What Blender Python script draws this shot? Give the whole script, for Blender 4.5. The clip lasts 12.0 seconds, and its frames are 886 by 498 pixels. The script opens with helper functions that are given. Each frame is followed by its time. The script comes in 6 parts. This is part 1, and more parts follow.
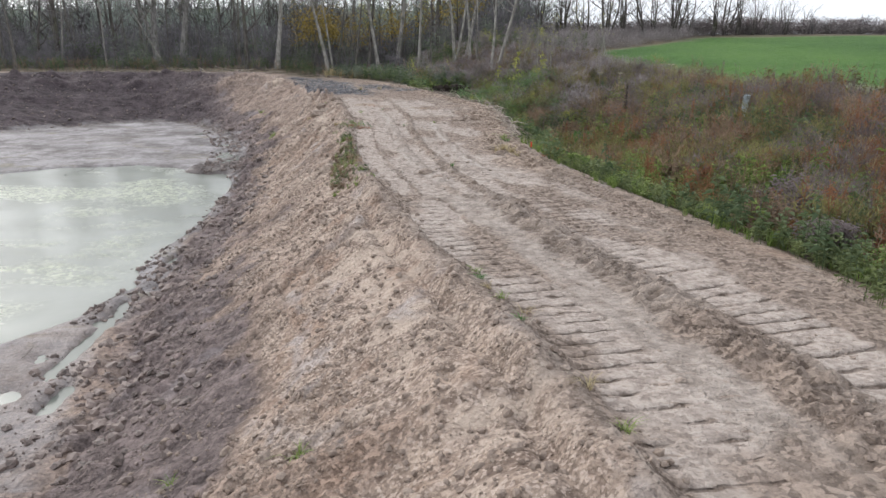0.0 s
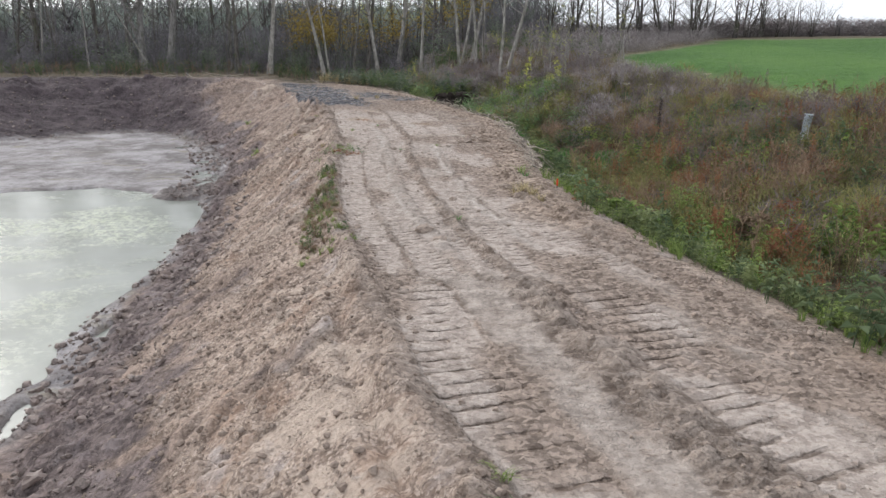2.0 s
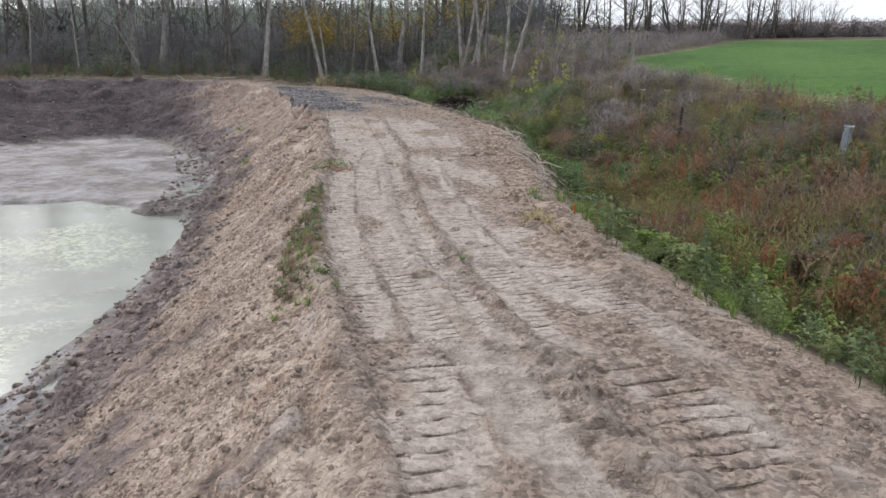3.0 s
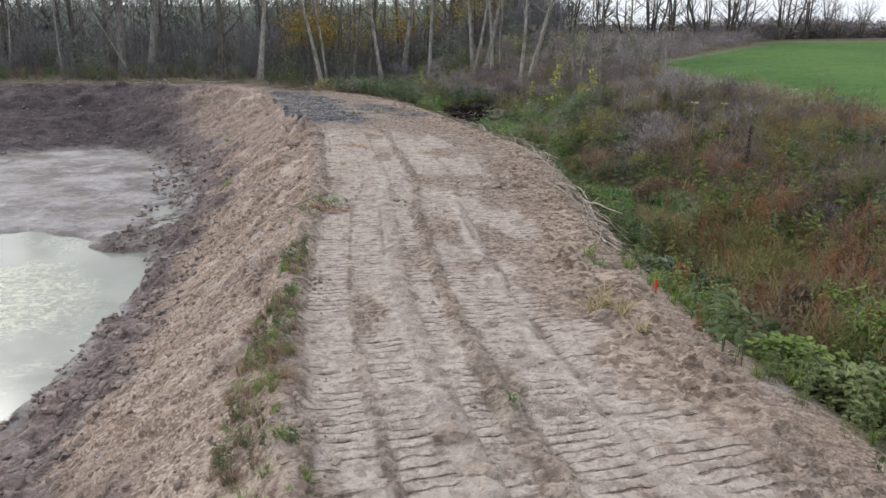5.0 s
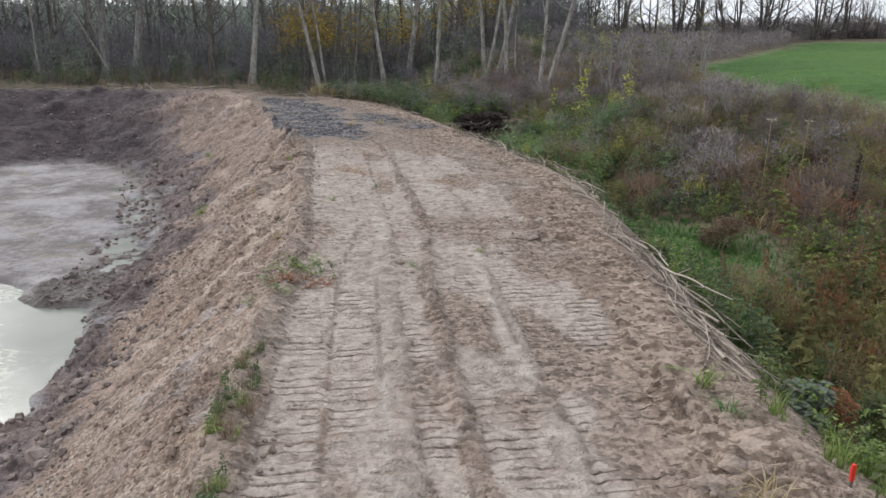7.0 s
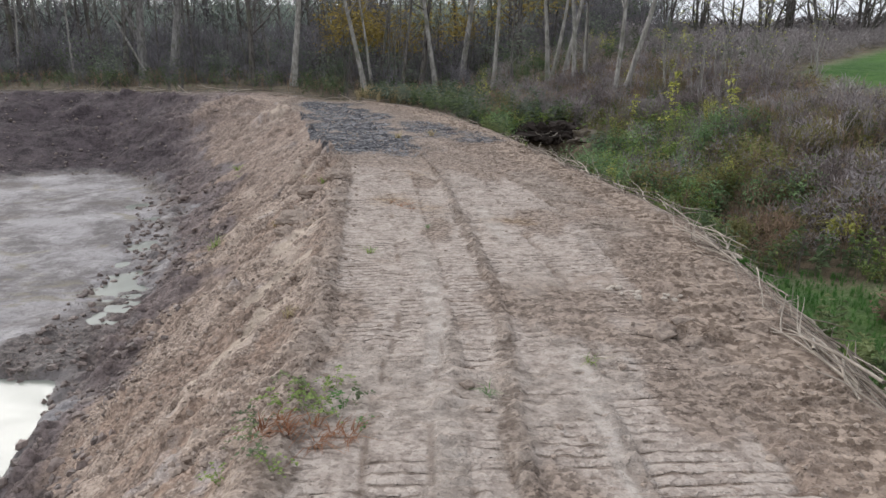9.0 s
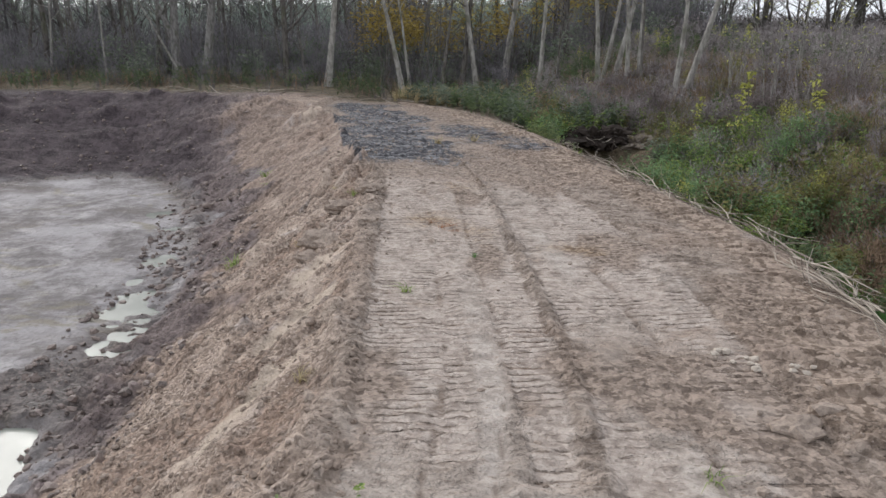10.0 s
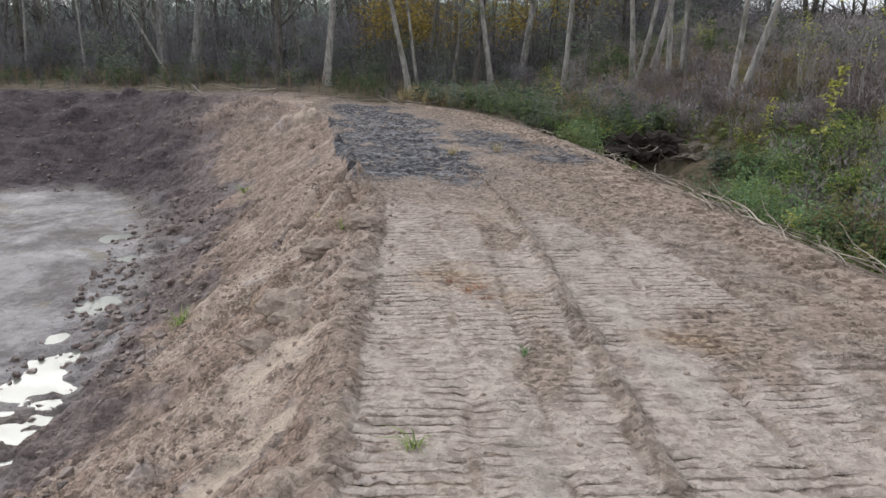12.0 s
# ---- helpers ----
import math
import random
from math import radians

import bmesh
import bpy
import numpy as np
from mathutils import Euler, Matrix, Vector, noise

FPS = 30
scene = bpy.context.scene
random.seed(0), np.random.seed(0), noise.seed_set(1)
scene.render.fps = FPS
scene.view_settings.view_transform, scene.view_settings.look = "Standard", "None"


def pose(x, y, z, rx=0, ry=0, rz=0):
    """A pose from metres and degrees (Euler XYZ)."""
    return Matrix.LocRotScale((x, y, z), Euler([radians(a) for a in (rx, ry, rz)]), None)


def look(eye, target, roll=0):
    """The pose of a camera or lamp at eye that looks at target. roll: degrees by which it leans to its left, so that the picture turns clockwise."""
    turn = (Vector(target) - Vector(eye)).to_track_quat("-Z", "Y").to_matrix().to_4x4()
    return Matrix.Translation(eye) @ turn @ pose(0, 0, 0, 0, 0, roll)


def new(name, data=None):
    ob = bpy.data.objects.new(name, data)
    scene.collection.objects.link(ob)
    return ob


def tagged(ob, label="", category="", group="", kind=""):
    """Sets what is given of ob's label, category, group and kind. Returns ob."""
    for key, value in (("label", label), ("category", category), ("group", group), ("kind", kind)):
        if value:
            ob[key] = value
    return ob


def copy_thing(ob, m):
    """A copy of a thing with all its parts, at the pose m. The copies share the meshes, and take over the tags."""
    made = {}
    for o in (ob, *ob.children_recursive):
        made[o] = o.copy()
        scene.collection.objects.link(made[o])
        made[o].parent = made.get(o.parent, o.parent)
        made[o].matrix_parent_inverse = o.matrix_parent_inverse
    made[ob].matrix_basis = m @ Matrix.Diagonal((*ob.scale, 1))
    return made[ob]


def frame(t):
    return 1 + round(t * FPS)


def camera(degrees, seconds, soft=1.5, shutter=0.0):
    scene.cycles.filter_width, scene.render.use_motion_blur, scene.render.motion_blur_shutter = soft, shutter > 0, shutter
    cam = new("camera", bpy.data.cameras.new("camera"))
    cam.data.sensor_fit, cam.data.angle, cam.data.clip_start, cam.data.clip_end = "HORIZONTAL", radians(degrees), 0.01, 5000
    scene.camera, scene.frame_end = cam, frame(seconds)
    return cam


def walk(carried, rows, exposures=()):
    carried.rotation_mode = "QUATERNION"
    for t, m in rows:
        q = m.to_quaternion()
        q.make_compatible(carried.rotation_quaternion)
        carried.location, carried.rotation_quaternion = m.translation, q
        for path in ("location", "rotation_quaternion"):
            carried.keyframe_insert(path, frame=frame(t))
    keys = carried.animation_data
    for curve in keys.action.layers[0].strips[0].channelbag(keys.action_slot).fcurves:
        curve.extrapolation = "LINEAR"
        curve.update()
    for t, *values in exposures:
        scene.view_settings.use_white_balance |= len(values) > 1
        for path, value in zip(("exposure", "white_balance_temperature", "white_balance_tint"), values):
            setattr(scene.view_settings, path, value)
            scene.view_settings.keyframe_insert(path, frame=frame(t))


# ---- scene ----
cam = camera(64.0, 12.0, 1.5)
METRES, EYE, TILT, LEAN, TURN = 24.0, 2.75, -16.5, 0.0, 0.0
EXPOSURE = 0.27
ROWS = [
    (0.0, 0.0, 0.0, 0.0, -0.0, 0.0, -0.0),
    (0.5, -0.0003, 0.0385, 0.0142, 0.07, -0.01, -0.01),
    (1.0, -0.0009, 0.0761, 0.0281, 0.14, -0.03, -0.04),
    (1.5, -0.0008, 0.1138, 0.042, 0.21, -0.05, -0.06),
    (2.0, -0.0003, 0.1519, 0.0558, 0.29, -0.07, -0.08),
    (2.5, -0.0001, 0.1907, 0.0694, 0.34, -0.09, -0.09),
    (3.0, -0.0003, 0.2287, 0.0824, 0.42, -0.09, -0.14),
    (5.0, -0.0148, 0.3826, 0.1328, 0.71, -0.17, -0.27),
    (5.5, -0.0187, 0.4225, 0.1451, 0.77, -0.17, -0.28),
    (6.0, -0.0213, 0.4631, 0.1576, 0.84, -0.18, -0.29),
    (6.5, -0.024, 0.5041, 0.1701, 0.93, -0.17, -0.3),
    (8.5, -0.0435, 0.6662, 0.2159, 2.95, -0.22, -0.85),
    (9.0, -0.0501, 0.7065, 0.2267, 4.73, -0.26, -1.36),
    (9.5, -0.0574, 0.7472, 0.2368, 6.92, -0.33, -1.97),
    (10.0, -0.0664, 0.7888, 0.2462, 7.57, -0.33, -2.17),
    (10.5, -0.0745, 0.8292, 0.2548, 7.74, -0.32, -2.22),
    (11.0, -0.082, 0.8695, 0.2627, 7.84, -0.27, -2.28),
    (11.5, -0.0897, 0.9104, 0.2709, 7.97, -0.25, -2.32),
    (12.0, -0.0984, 0.9513, 0.2789, 8.07, -0.24, -2.35),
]
walk(cam, [(t, pose(0, 0, EYE, TILT, LEAN, TURN) @ pose(METRES * x, METRES * y, METRES * z, 90 + pitch, roll, yaw)) for t, x, y, z, yaw, pitch, roll in ROWS],
     exposures=((0.0, EXPOSURE), (5.0, EXPOSURE - 0.10), (12.0, EXPOSURE - 0.19)))

# ---- light ----
SUN_AZIMUTH, SUN_HEIGHT = radians(-47), radians(32)
world = bpy.data.worlds.new("overcast_sky")
scene.world = world
world.use_nodes = True
wn = world.node_tree
wn.nodes.clear()
sky = wn.nodes.new("ShaderNodeTexSky")
sky.sky_type, sky.sun_disc = "NISHITA", False
sky.sun_elevation, sky.sun_rotation = SUN_HEIGHT, SUN_AZIMUTH
sky.air_density, sky.dust_density, sky.ozone_density = 1.0, 4.0, 1.0
pale = wn.nodes.new("ShaderNodeHueSaturation")
pale.inputs["Saturation"].default_value = 0.35
back = wn.nodes.new("ShaderNodeBackground")
back.inputs["Strength"].default_value = 0.15
out = wn.nodes.new("ShaderNodeOutputWorld")
wn.links.new(sky.outputs[0], pale.inputs["Color"])
cloud = wn.nodes.new("ShaderNodeMix")
cloud.data_type = "RGBA"
cloud.inputs["Factor"].default_value = 0.72
cloud.inputs[7].default_value = (7.35, 7.75, 8.45, 1)
wn.links.new(pale.outputs[0], cloud.inputs[6])
wn.links.new(cloud.outputs[2], back.inputs["Color"])
wn.links.new(back.outputs[0], out.inputs[0])

sun_data = bpy.data.lights.new("sun", "SUN")
sun_data.energy, sun_data.angle, sun_data.color = 1.25, radians(26), (1.0, 0.975, 0.945)
sun = new("sun", sun_data)
toward = Vector((math.sin(SUN_AZIMUTH) * math.cos(SUN_HEIGHT), math.cos(SUN_AZIMUTH) * math.cos(SUN_HEIGHT), math.sin(SUN_HEIGHT)))
sun.matrix_world = look(toward * 100, (0, 0, 0))


# ---- material helpers ----
class Nodes:
    """Short calls for a node material."""

    def __init__(self, name):
        self.m = bpy.data.materials.new(name)
        self.m.use_nodes = True
        self.t = self.m.node_tree
        self.b = self.t.nodes["Principled BSDF"]
        self.xyz = self.t.nodes.new("ShaderNodeNewGeometry").outputs["Position"]

    def put(self, socket, v):
        if isinstance(v, bpy.types.NodeSocket):
            self.t.links.new(v, socket)
        elif isinstance(v, tuple) and len(v) == 3 and socket.type == "RGBA":
            socket.default_value = (*v, 1)
        else:
            socket.default_value = v

    def noise(self, scale, detail=4.0, rough=0.55, stretch=None, warp=0.0):
        n = self.t.nodes.new("ShaderNodeTexNoise")
        v = self.xyz
        if stretch:
            p = self.t.nodes.new("ShaderNodeMapping")
            p.inputs["Scale"].default_value = stretch[:3]
            if len(stretch) > 3:
                p.inputs["Rotation"].default_value = (0, 0, stretch[3])
            self.t.links.new(v, p.inputs["Vector"])
            v = p.outputs[0]
        self.t.links.new(v, n.inputs["Vector"])
        n.inputs["Scale"].default_value, n.inputs["Detail"].default_value, n.inputs["Roughness"].default_value = scale, detail, rough
        n.inputs["Distortion"].default_value = warp
        return n.outputs["Fac"]

    def cells(self, scale):
        n = self.t.nodes.new("ShaderNodeTexVoronoi")
        self.t.links.new(self.xyz, n.inputs["Vector"])
        n.inputs["Scale"].default_value = scale
        return n.outputs["Distance"]

    def chips(self, scale):
        """A soft random grey for each small crumb, uneven in outline."""
        warp = self.t.nodes.new("ShaderNodeTexNoise")
        self.t.links.new(self.xyz, warp.inputs["Vector"])
        warp.inputs["Scale"].default_value, warp.inputs["Detail"].default_value = scale * 0.8, 4.0
        shift = self.t.nodes.new("ShaderNodeVectorMath")
        shift.operation = "MULTIPLY_ADD"
        self.t.links.new(warp.outputs["Color"], shift.inputs[0])
        shift.inputs[1].default_value = (1.6 / scale,) * 3
        self.t.links.new(self.xyz, shift.inputs[2])
        n = self.t.nodes.new("ShaderNodeTexVoronoi")
        n.feature, n.inputs["Smoothness"].default_value = "SMOOTH_F1", 0.35
        self.t.links.new(shift.outputs[0], n.inputs["Vector"])
        n.inputs["Scale"].default_value = scale
        g = self.t.nodes.new("ShaderNodeSeparateColor")
        self.t.links.new(n.outputs["Color"], g.inputs[0])
        return g.outputs[0]

    def step(self, v, lo, hi, a=0.0, b=1.0):
        n = self.t.nodes.new("ShaderNodeMapRange")
        n.interpolation_type = "SMOOTHSTEP"
        self.put(n.inputs["Value"], v)
        for k, q in zip(("From Min", "From Max", "To Min", "To Max"), (lo, hi, a, b)):
            n.inputs[k].default_value = q
        return n.outputs["Result"]

    def mix(self, fac, a, b, how="MIX"):
        n = self.t.nodes.new("ShaderNodeMix")
        n.data_type, n.blend_type = "RGBA", how
        self.put(n.inputs["Factor"], fac)
        self.put(n.inputs[6], a)
        self.put(n.inputs[7], b)
        return n.outputs[2]

    def math(self, op, a, b=0.0):
        n = self.t.nodes.new("ShaderNodeMath")
        n.operation = op
        self.put(n.inputs[0], a)
        self.put(n.inputs[1], b)
        return n.outputs[0]

    def attr(self, name):
        n = self.t.nodes.new("ShaderNodeAttribute")
        n.attribute_name = name
        return n.outputs["Fac"]

    def island(self):
        return self.t.nodes.new("ShaderNodeNewGeometry").outputs["Random Per Island"]

    def each(self):
        return self.t.nodes.new("ShaderNodeObjectInfo").outputs["Random"]

    def bump(self, height, strength=0.5, distance=0.02, after=None):
        n = self.t.nodes.new("ShaderNodeBump")
        self.put(n.inputs["Height"], height)
        n.inputs["Strength"].default_value, n.inputs["Distance"].default_value = strength, distance
        if after is not None:
            self.put(n.inputs["Normal"], after)
        return n.outputs[0]

    def done(self, colour, rough=0.9, normal=None, spec=0.3):
        self.put(self.b.inputs["Base Color"], colour)
        self.put(self.b.inputs["Roughness"], rough)
        self.put(self.b.inputs["Specular IOR Level"], spec)
        if normal is not None:
            self.put(self.b.inputs["Normal"], normal)
        return self.m


def soil_material():
    n = Nodes("turned_soil")
    big, mid = n.noise(0.35, 3), n.noise(1.6, 5, 0.6)
    speck, grit = n.noise(38, 4, 0.7), n.noise(5.0, 8, 0.72)
    streak = n.noise(1.1, 7, 0.66, (1.0, 1.8, 0.9, 0.5), 0.5)
    tone = n.attr("tone")
    chip = n.mix(0.5, n.chips(20), n.noise(22, 4, 0.7))
    loose = n.mix(n.step(n.mix(0.5, n.mix(0.5, tone, chip), grit), 0.34, 0.66), (0.12, 0.09, 0.072), (0.40, 0.33, 0.278))
    loose = n.mix(n.step(big, 0.50, 0.66, 0, 0.55), loose, n.mix(chip, (0.17, 0.118, 0.088), (0.42, 0.305, 0.235)))
    pad = n.mix(n.step(n.mix(0.35, grit, chip), 0.34, 0.62), (0.268, 0.219, 0.188), (0.47, 0.402, 0.352))
    dust = n.mix(n.step(grit, 0.35, 0.65), (0.30, 0.257, 0.223), (0.51, 0.448, 0.40))
    crest = n.mix(n.step(n.math("ADD", n.attr("pads"), n.math("MULTIPLY", n.math("SUBTRACT", n.mix(0.45, mid, grit), 0.5), 2.6)), 0.2, 0.85), loose, pad)
    crest = n.mix(n.attr("smooth"), crest, dust)
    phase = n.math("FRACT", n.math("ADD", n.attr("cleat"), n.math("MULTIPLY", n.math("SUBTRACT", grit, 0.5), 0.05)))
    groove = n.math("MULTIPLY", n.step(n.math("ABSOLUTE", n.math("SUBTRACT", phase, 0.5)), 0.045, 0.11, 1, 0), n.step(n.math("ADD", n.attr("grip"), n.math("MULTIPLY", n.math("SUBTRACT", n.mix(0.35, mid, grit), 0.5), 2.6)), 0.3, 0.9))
    # Darkens the cleat grooves: their shade and moist loose soil, both as colour.
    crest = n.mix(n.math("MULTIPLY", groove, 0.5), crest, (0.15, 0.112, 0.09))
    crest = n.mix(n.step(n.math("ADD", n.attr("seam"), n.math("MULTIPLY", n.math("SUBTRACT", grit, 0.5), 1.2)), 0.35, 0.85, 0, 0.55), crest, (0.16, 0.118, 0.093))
    crumbled = n.mix(n.step(n.mix(0.5, chip, grit), 0.32, 0.66), (0.09, 0.064, 0.049), (0.35, 0.274, 0.223))
    gravel = n.mix(n.step(n.mix(0.6, n.chips(14), grit), 0.3, 0.7), (0.135, 0.096, 0.071), (0.44, 0.347, 0.28))
    dash = n.noise(7.0, 6, 0.72, (0.55, 2.1, 1.0, 0.12), 0.3)
    crest = n.mix(n.step(dash, 0.56, 0.65, 0, 0.8), crest, crumbled)
    crest = n.mix(n.step(dash, 0.44, 0.34, 0, 0.35), crest, (0.51, 0.446, 0.395))
    crest = n.mix(n.step(n.math("ADD", n.attr("stain"), n.math("MULTIPLY", n.math("SUBTRACT", n.mix(0.5, mid, grit), 0.5), 2.0)), 0.25, 1.0, 0, 0.88), crest, crumbled)
    crest = n.mix(n.step(n.math("ADD", n.attr("rim"), n.math("MULTIPLY", n.math("SUBTRACT", n.mix(0.5, mid, grit), 0.5), 1.6)), 0.2, 0.8, 0, 0.85), crest, gravel)
    crest = n.mix(n.step(n.math("ADD", n.attr("trodden"), n.math("MULTIPLY", n.math("SUBTRACT", n.mix(0.5, n.noise(2.6, 6, 0.7, (0.7, 1.8, 1)), grit), 0.5), 2.2)), 0.35, 0.95, 0, 0.75), crest, n.mix(n.step(chip, 0.3, 0.7), (0.15, 0.094, 0.055), (0.37, 0.27, 0.175)))
    slope = n.mix(n.step(n.mix(0.36, n.mix(0.45, streak, grit), n.mix(0.55, tone, chip)), 0.34, 0.62), (0.150, 0.109, 0.086), (0.46, 0.36, 0.288))
    plate = n.chips(5.5)
    slope = n.mix(n.step(plate, 0.60, 0.9, 0, 0.28), slope, n.mix(grit, (0.37, 0.288, 0.238), (0.53, 0.435, 0.37)))
    slope = n.mix(n.step(plate, 0.30, 0.10, 0, 0.45), slope, (0.17, 0.118, 0.092))
    shard = n.chips(33)
    slope = n.mix(n.step(shard, 0.66, 0.82, 0, 0.6), slope, (0.55, 0.45, 0.385))
    slope = n.mix(n.step(shard, 0.32, 0.18, 0, 0.55), slope, (0.12, 0.086, 0.07))
    slope = n.mix(n.step(n.noise(0.8, 4, 0.6, None, 0.6), 0.53, 0.66, 0, 0.5), slope, n.mix(chip, (0.21, 0.13, 0.092), (0.45, 0.31, 0.225)))
    slope = n.mix(n.math("MULTIPLY", n.step(n.math("ADD", n.noise(0.9, 7, 0.66, (0.9, 1.5, 1, 0.45), 0.8), n.math("MULTIPLY", n.attr("sand"), 0.10)), 0.575, 0.66), 0.7), slope, n.mix(grit, (0.43, 0.34, 0.275), (0.61, 0.505, 0.42)))
    slope = n.mix(n.step(n.noise(0.9, 5, 0.6, None, 0.5), 0.55, 0.68, 0, 0.7), slope, n.mix(chip, (0.25, 0.21, 0.195), (0.56, 0.505, 0.48)))
    # Shade in the hollows between ledges goes into the colour; nearer patches are random.
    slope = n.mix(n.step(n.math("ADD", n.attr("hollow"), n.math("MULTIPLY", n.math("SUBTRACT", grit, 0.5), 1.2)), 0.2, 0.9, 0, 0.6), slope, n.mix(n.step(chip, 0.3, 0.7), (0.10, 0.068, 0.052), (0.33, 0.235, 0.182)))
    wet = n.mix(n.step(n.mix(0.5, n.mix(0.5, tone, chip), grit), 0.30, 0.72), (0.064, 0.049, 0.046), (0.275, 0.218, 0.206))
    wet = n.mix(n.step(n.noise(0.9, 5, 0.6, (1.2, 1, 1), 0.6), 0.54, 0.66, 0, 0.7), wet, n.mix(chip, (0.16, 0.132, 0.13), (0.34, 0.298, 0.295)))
    # Far bank's darkness: wet soil and the shade of its averted face, as colour.
    wet_bank_shade = n.mix(n.step(n.mix(0.5, n.mix(0.5, tone, chip), grit), 0.32, 0.70), (0.030, 0.023, 0.025), (0.125, 0.099, 0.104))
    wet_bank_shade = n.mix(n.step(n.noise(0.8, 6, 0.65, (1, 1, 0.4), 0.5), 0.54, 0.68, 0, 0.5), wet_bank_shade, (0.15, 0.12, 0.118))
    mud = n.mix(n.step(n.mix(0.4, n.noise(0.5, 8, 0.66, None, 0.4), n.noise(3.2, 8, 0.75, None, 0.6)), 0.41, 0.59), (0.150, 0.134, 0.132), (0.345, 0.324, 0.325))
    mud = n.mix(n.step(n.noise(0.5, 5, 0.6, (1.0, 1.7, 1, 0.3), 0.8), 0.58, 0.68, 0, 0.7), mud, n.mix(grit, (0.15, 0.135, 0.095), (0.30, 0.265, 0.20)))
    mud = n.mix(n.step(grit, 0.52, 0.70, 0, 0.6), mud, (0.125, 0.106, 0.10))
    mud = n.mix(n.step(n.noise(0.35, 6, 0.62, (0.45, 1.5, 1, -0.25), 0.7), 0.53, 0.66, 0, 0.42), mud, n.mix(grit, (0.085, 0.068, 0.058), (0.20, 0.168, 0.148)))
    mud = n.mix(n.attr("sludge"), mud, n.mix(n.step(n.mix(0.5, chip, grit), 0.35, 0.7), (0.052, 0.042, 0.038), (0.20, 0.165, 0.150)))
    ash = n.mix(n.step(n.noise(2.2, 8, 0.8, (0.9, 1.6, 1, 0.35), 0.8), 0.44, 0.66), (0.035, 0.034, 0.040), (0.27, 0.265, 0.275))
    ash = n.mix(n.step(n.noise(5.0, 7, 0.75, (0.7, 1.9, 1, -0.2), 0.8), 0.55, 0.66, 0, 0.8), ash, (0.42, 0.41, 0.41))
    ash = n.mix(n.step(mid, 0.56, 0.68, 0, 0.8), ash, loose)
    field = n.mix(n.step(n.mix(0.5, n.noise(0.08, 4), n.noise(3.0, 6, 0.7)), 0.35, 0.65), (0.032, 0.088, 0.016), (0.085, 0.172, 0.034))
    litter = n.mix(n.step(n.noise(2.2, 6, 0.7), 0.35, 0.65), (0.055, 0.050, 0.030), (0.16, 0.12, 0.08))
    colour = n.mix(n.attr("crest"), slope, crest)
    damp = n.mix(n.step(n.mix(0.5, n.mix(0.5, tone, chip), grit), 0.32, 0.68), (0.125, 0.092, 0.075), (0.405, 0.308, 0.252))
    colour = n.mix(n.step(n.math("ADD", n.attr("wet"), n.math("MULTIPLY", n.math("SUBTRACT", streak, 0.5), 1.2)), 0.05, 0.5), colour, damp)
    bare = n.mix(grit, (0.40, 0.315, 0.245), (0.62, 0.52, 0.425))
    colour = n.mix(n.step(n.math("ADD", n.attr("sand"), n.math("MULTIPLY", n.math("SUBTRACT", n.mix(0.5, mid, grit), 0.5), 3.0)), 1.1, 2.2, 0, 0.8), colour, bare)
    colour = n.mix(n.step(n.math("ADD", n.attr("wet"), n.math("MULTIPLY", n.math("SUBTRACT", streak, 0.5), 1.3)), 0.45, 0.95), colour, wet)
    colour = n.mix(n.step(n.math("ADD", n.attr("wet_bank_shade"), n.math("MULTIPLY", n.math("SUBTRACT", n.mix(0.5, mid, grit), 0.5), 1.2)), 0.1, 1.0), colour, wet_bank_shade)
    colour = n.mix(n.attr("mud"), colour, mud)
    colour = n.mix(n.step(n.math("ADD", n.attr("ash"), n.math("MULTIPLY", n.math("SUBTRACT", n.mix(0.6, mid, grit), 0.5), 3.4)), 0.25, 0.75), colour, ash)
    colour = n.mix(n.attr("litter"), colour, litter)
    colour = n.mix(n.attr("field"), colour, field)
    colour = n.mix(n.step(speck, 0.52, 0.70, 0, 0.5), colour, n.mix(0.6, colour, (0.07, 0.055, 0.045)))
    rough = n.mix(n.attr("mud"), (0.92, 0.92, 0.92), n.mix(n.step(mid, 0.36, 0.5), (0.5, 0.5, 0.5), (0.85, 0.85, 0.85)))
    relief = n.bump(n.noise(7, 6, 0.7), 0.6, 0.05)
    relief = n.bump(chip, 0.8, 0.03, relief)
    relief = n.bump(n.noise(40, 4, 0.7), 0.6, 0.016, relief)
    relief = n.bump(n.math("MULTIPLY", groove, -1.0), 0.7, 0.035, relief)
    bits = n.math("SUBTRACT", 1.0, n.step(n.mix(0.5, n.cells(17), n.cells(31)), 0.15, 0.62))
    rubbly = n.step(n.noise(1.0, 6, 0.66, None, 0.5), 0.44, 0.58, 0.08, 1.0)
    loose_part = n.math("SUBTRACT", 1.0, n.math("MULTIPLY", n.math("MAXIMUM", n.attr("pads"), n.attr("smooth")), 0.85))
    relief = n.bump(n.math("MULTIPLY", n.math("MULTIPLY", bits, rubbly), n.math("MULTIPLY", loose_part, n.math("SUBTRACT", 1.0, n.attr("mud")))), 0.6, 0.05, relief)
    relief = n.bump(n.math("MULTIPLY", plate, n.math("SUBTRACT", 1.0, n.attr("crest"))), 0.5, 0.06, relief)
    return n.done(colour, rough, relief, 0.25)


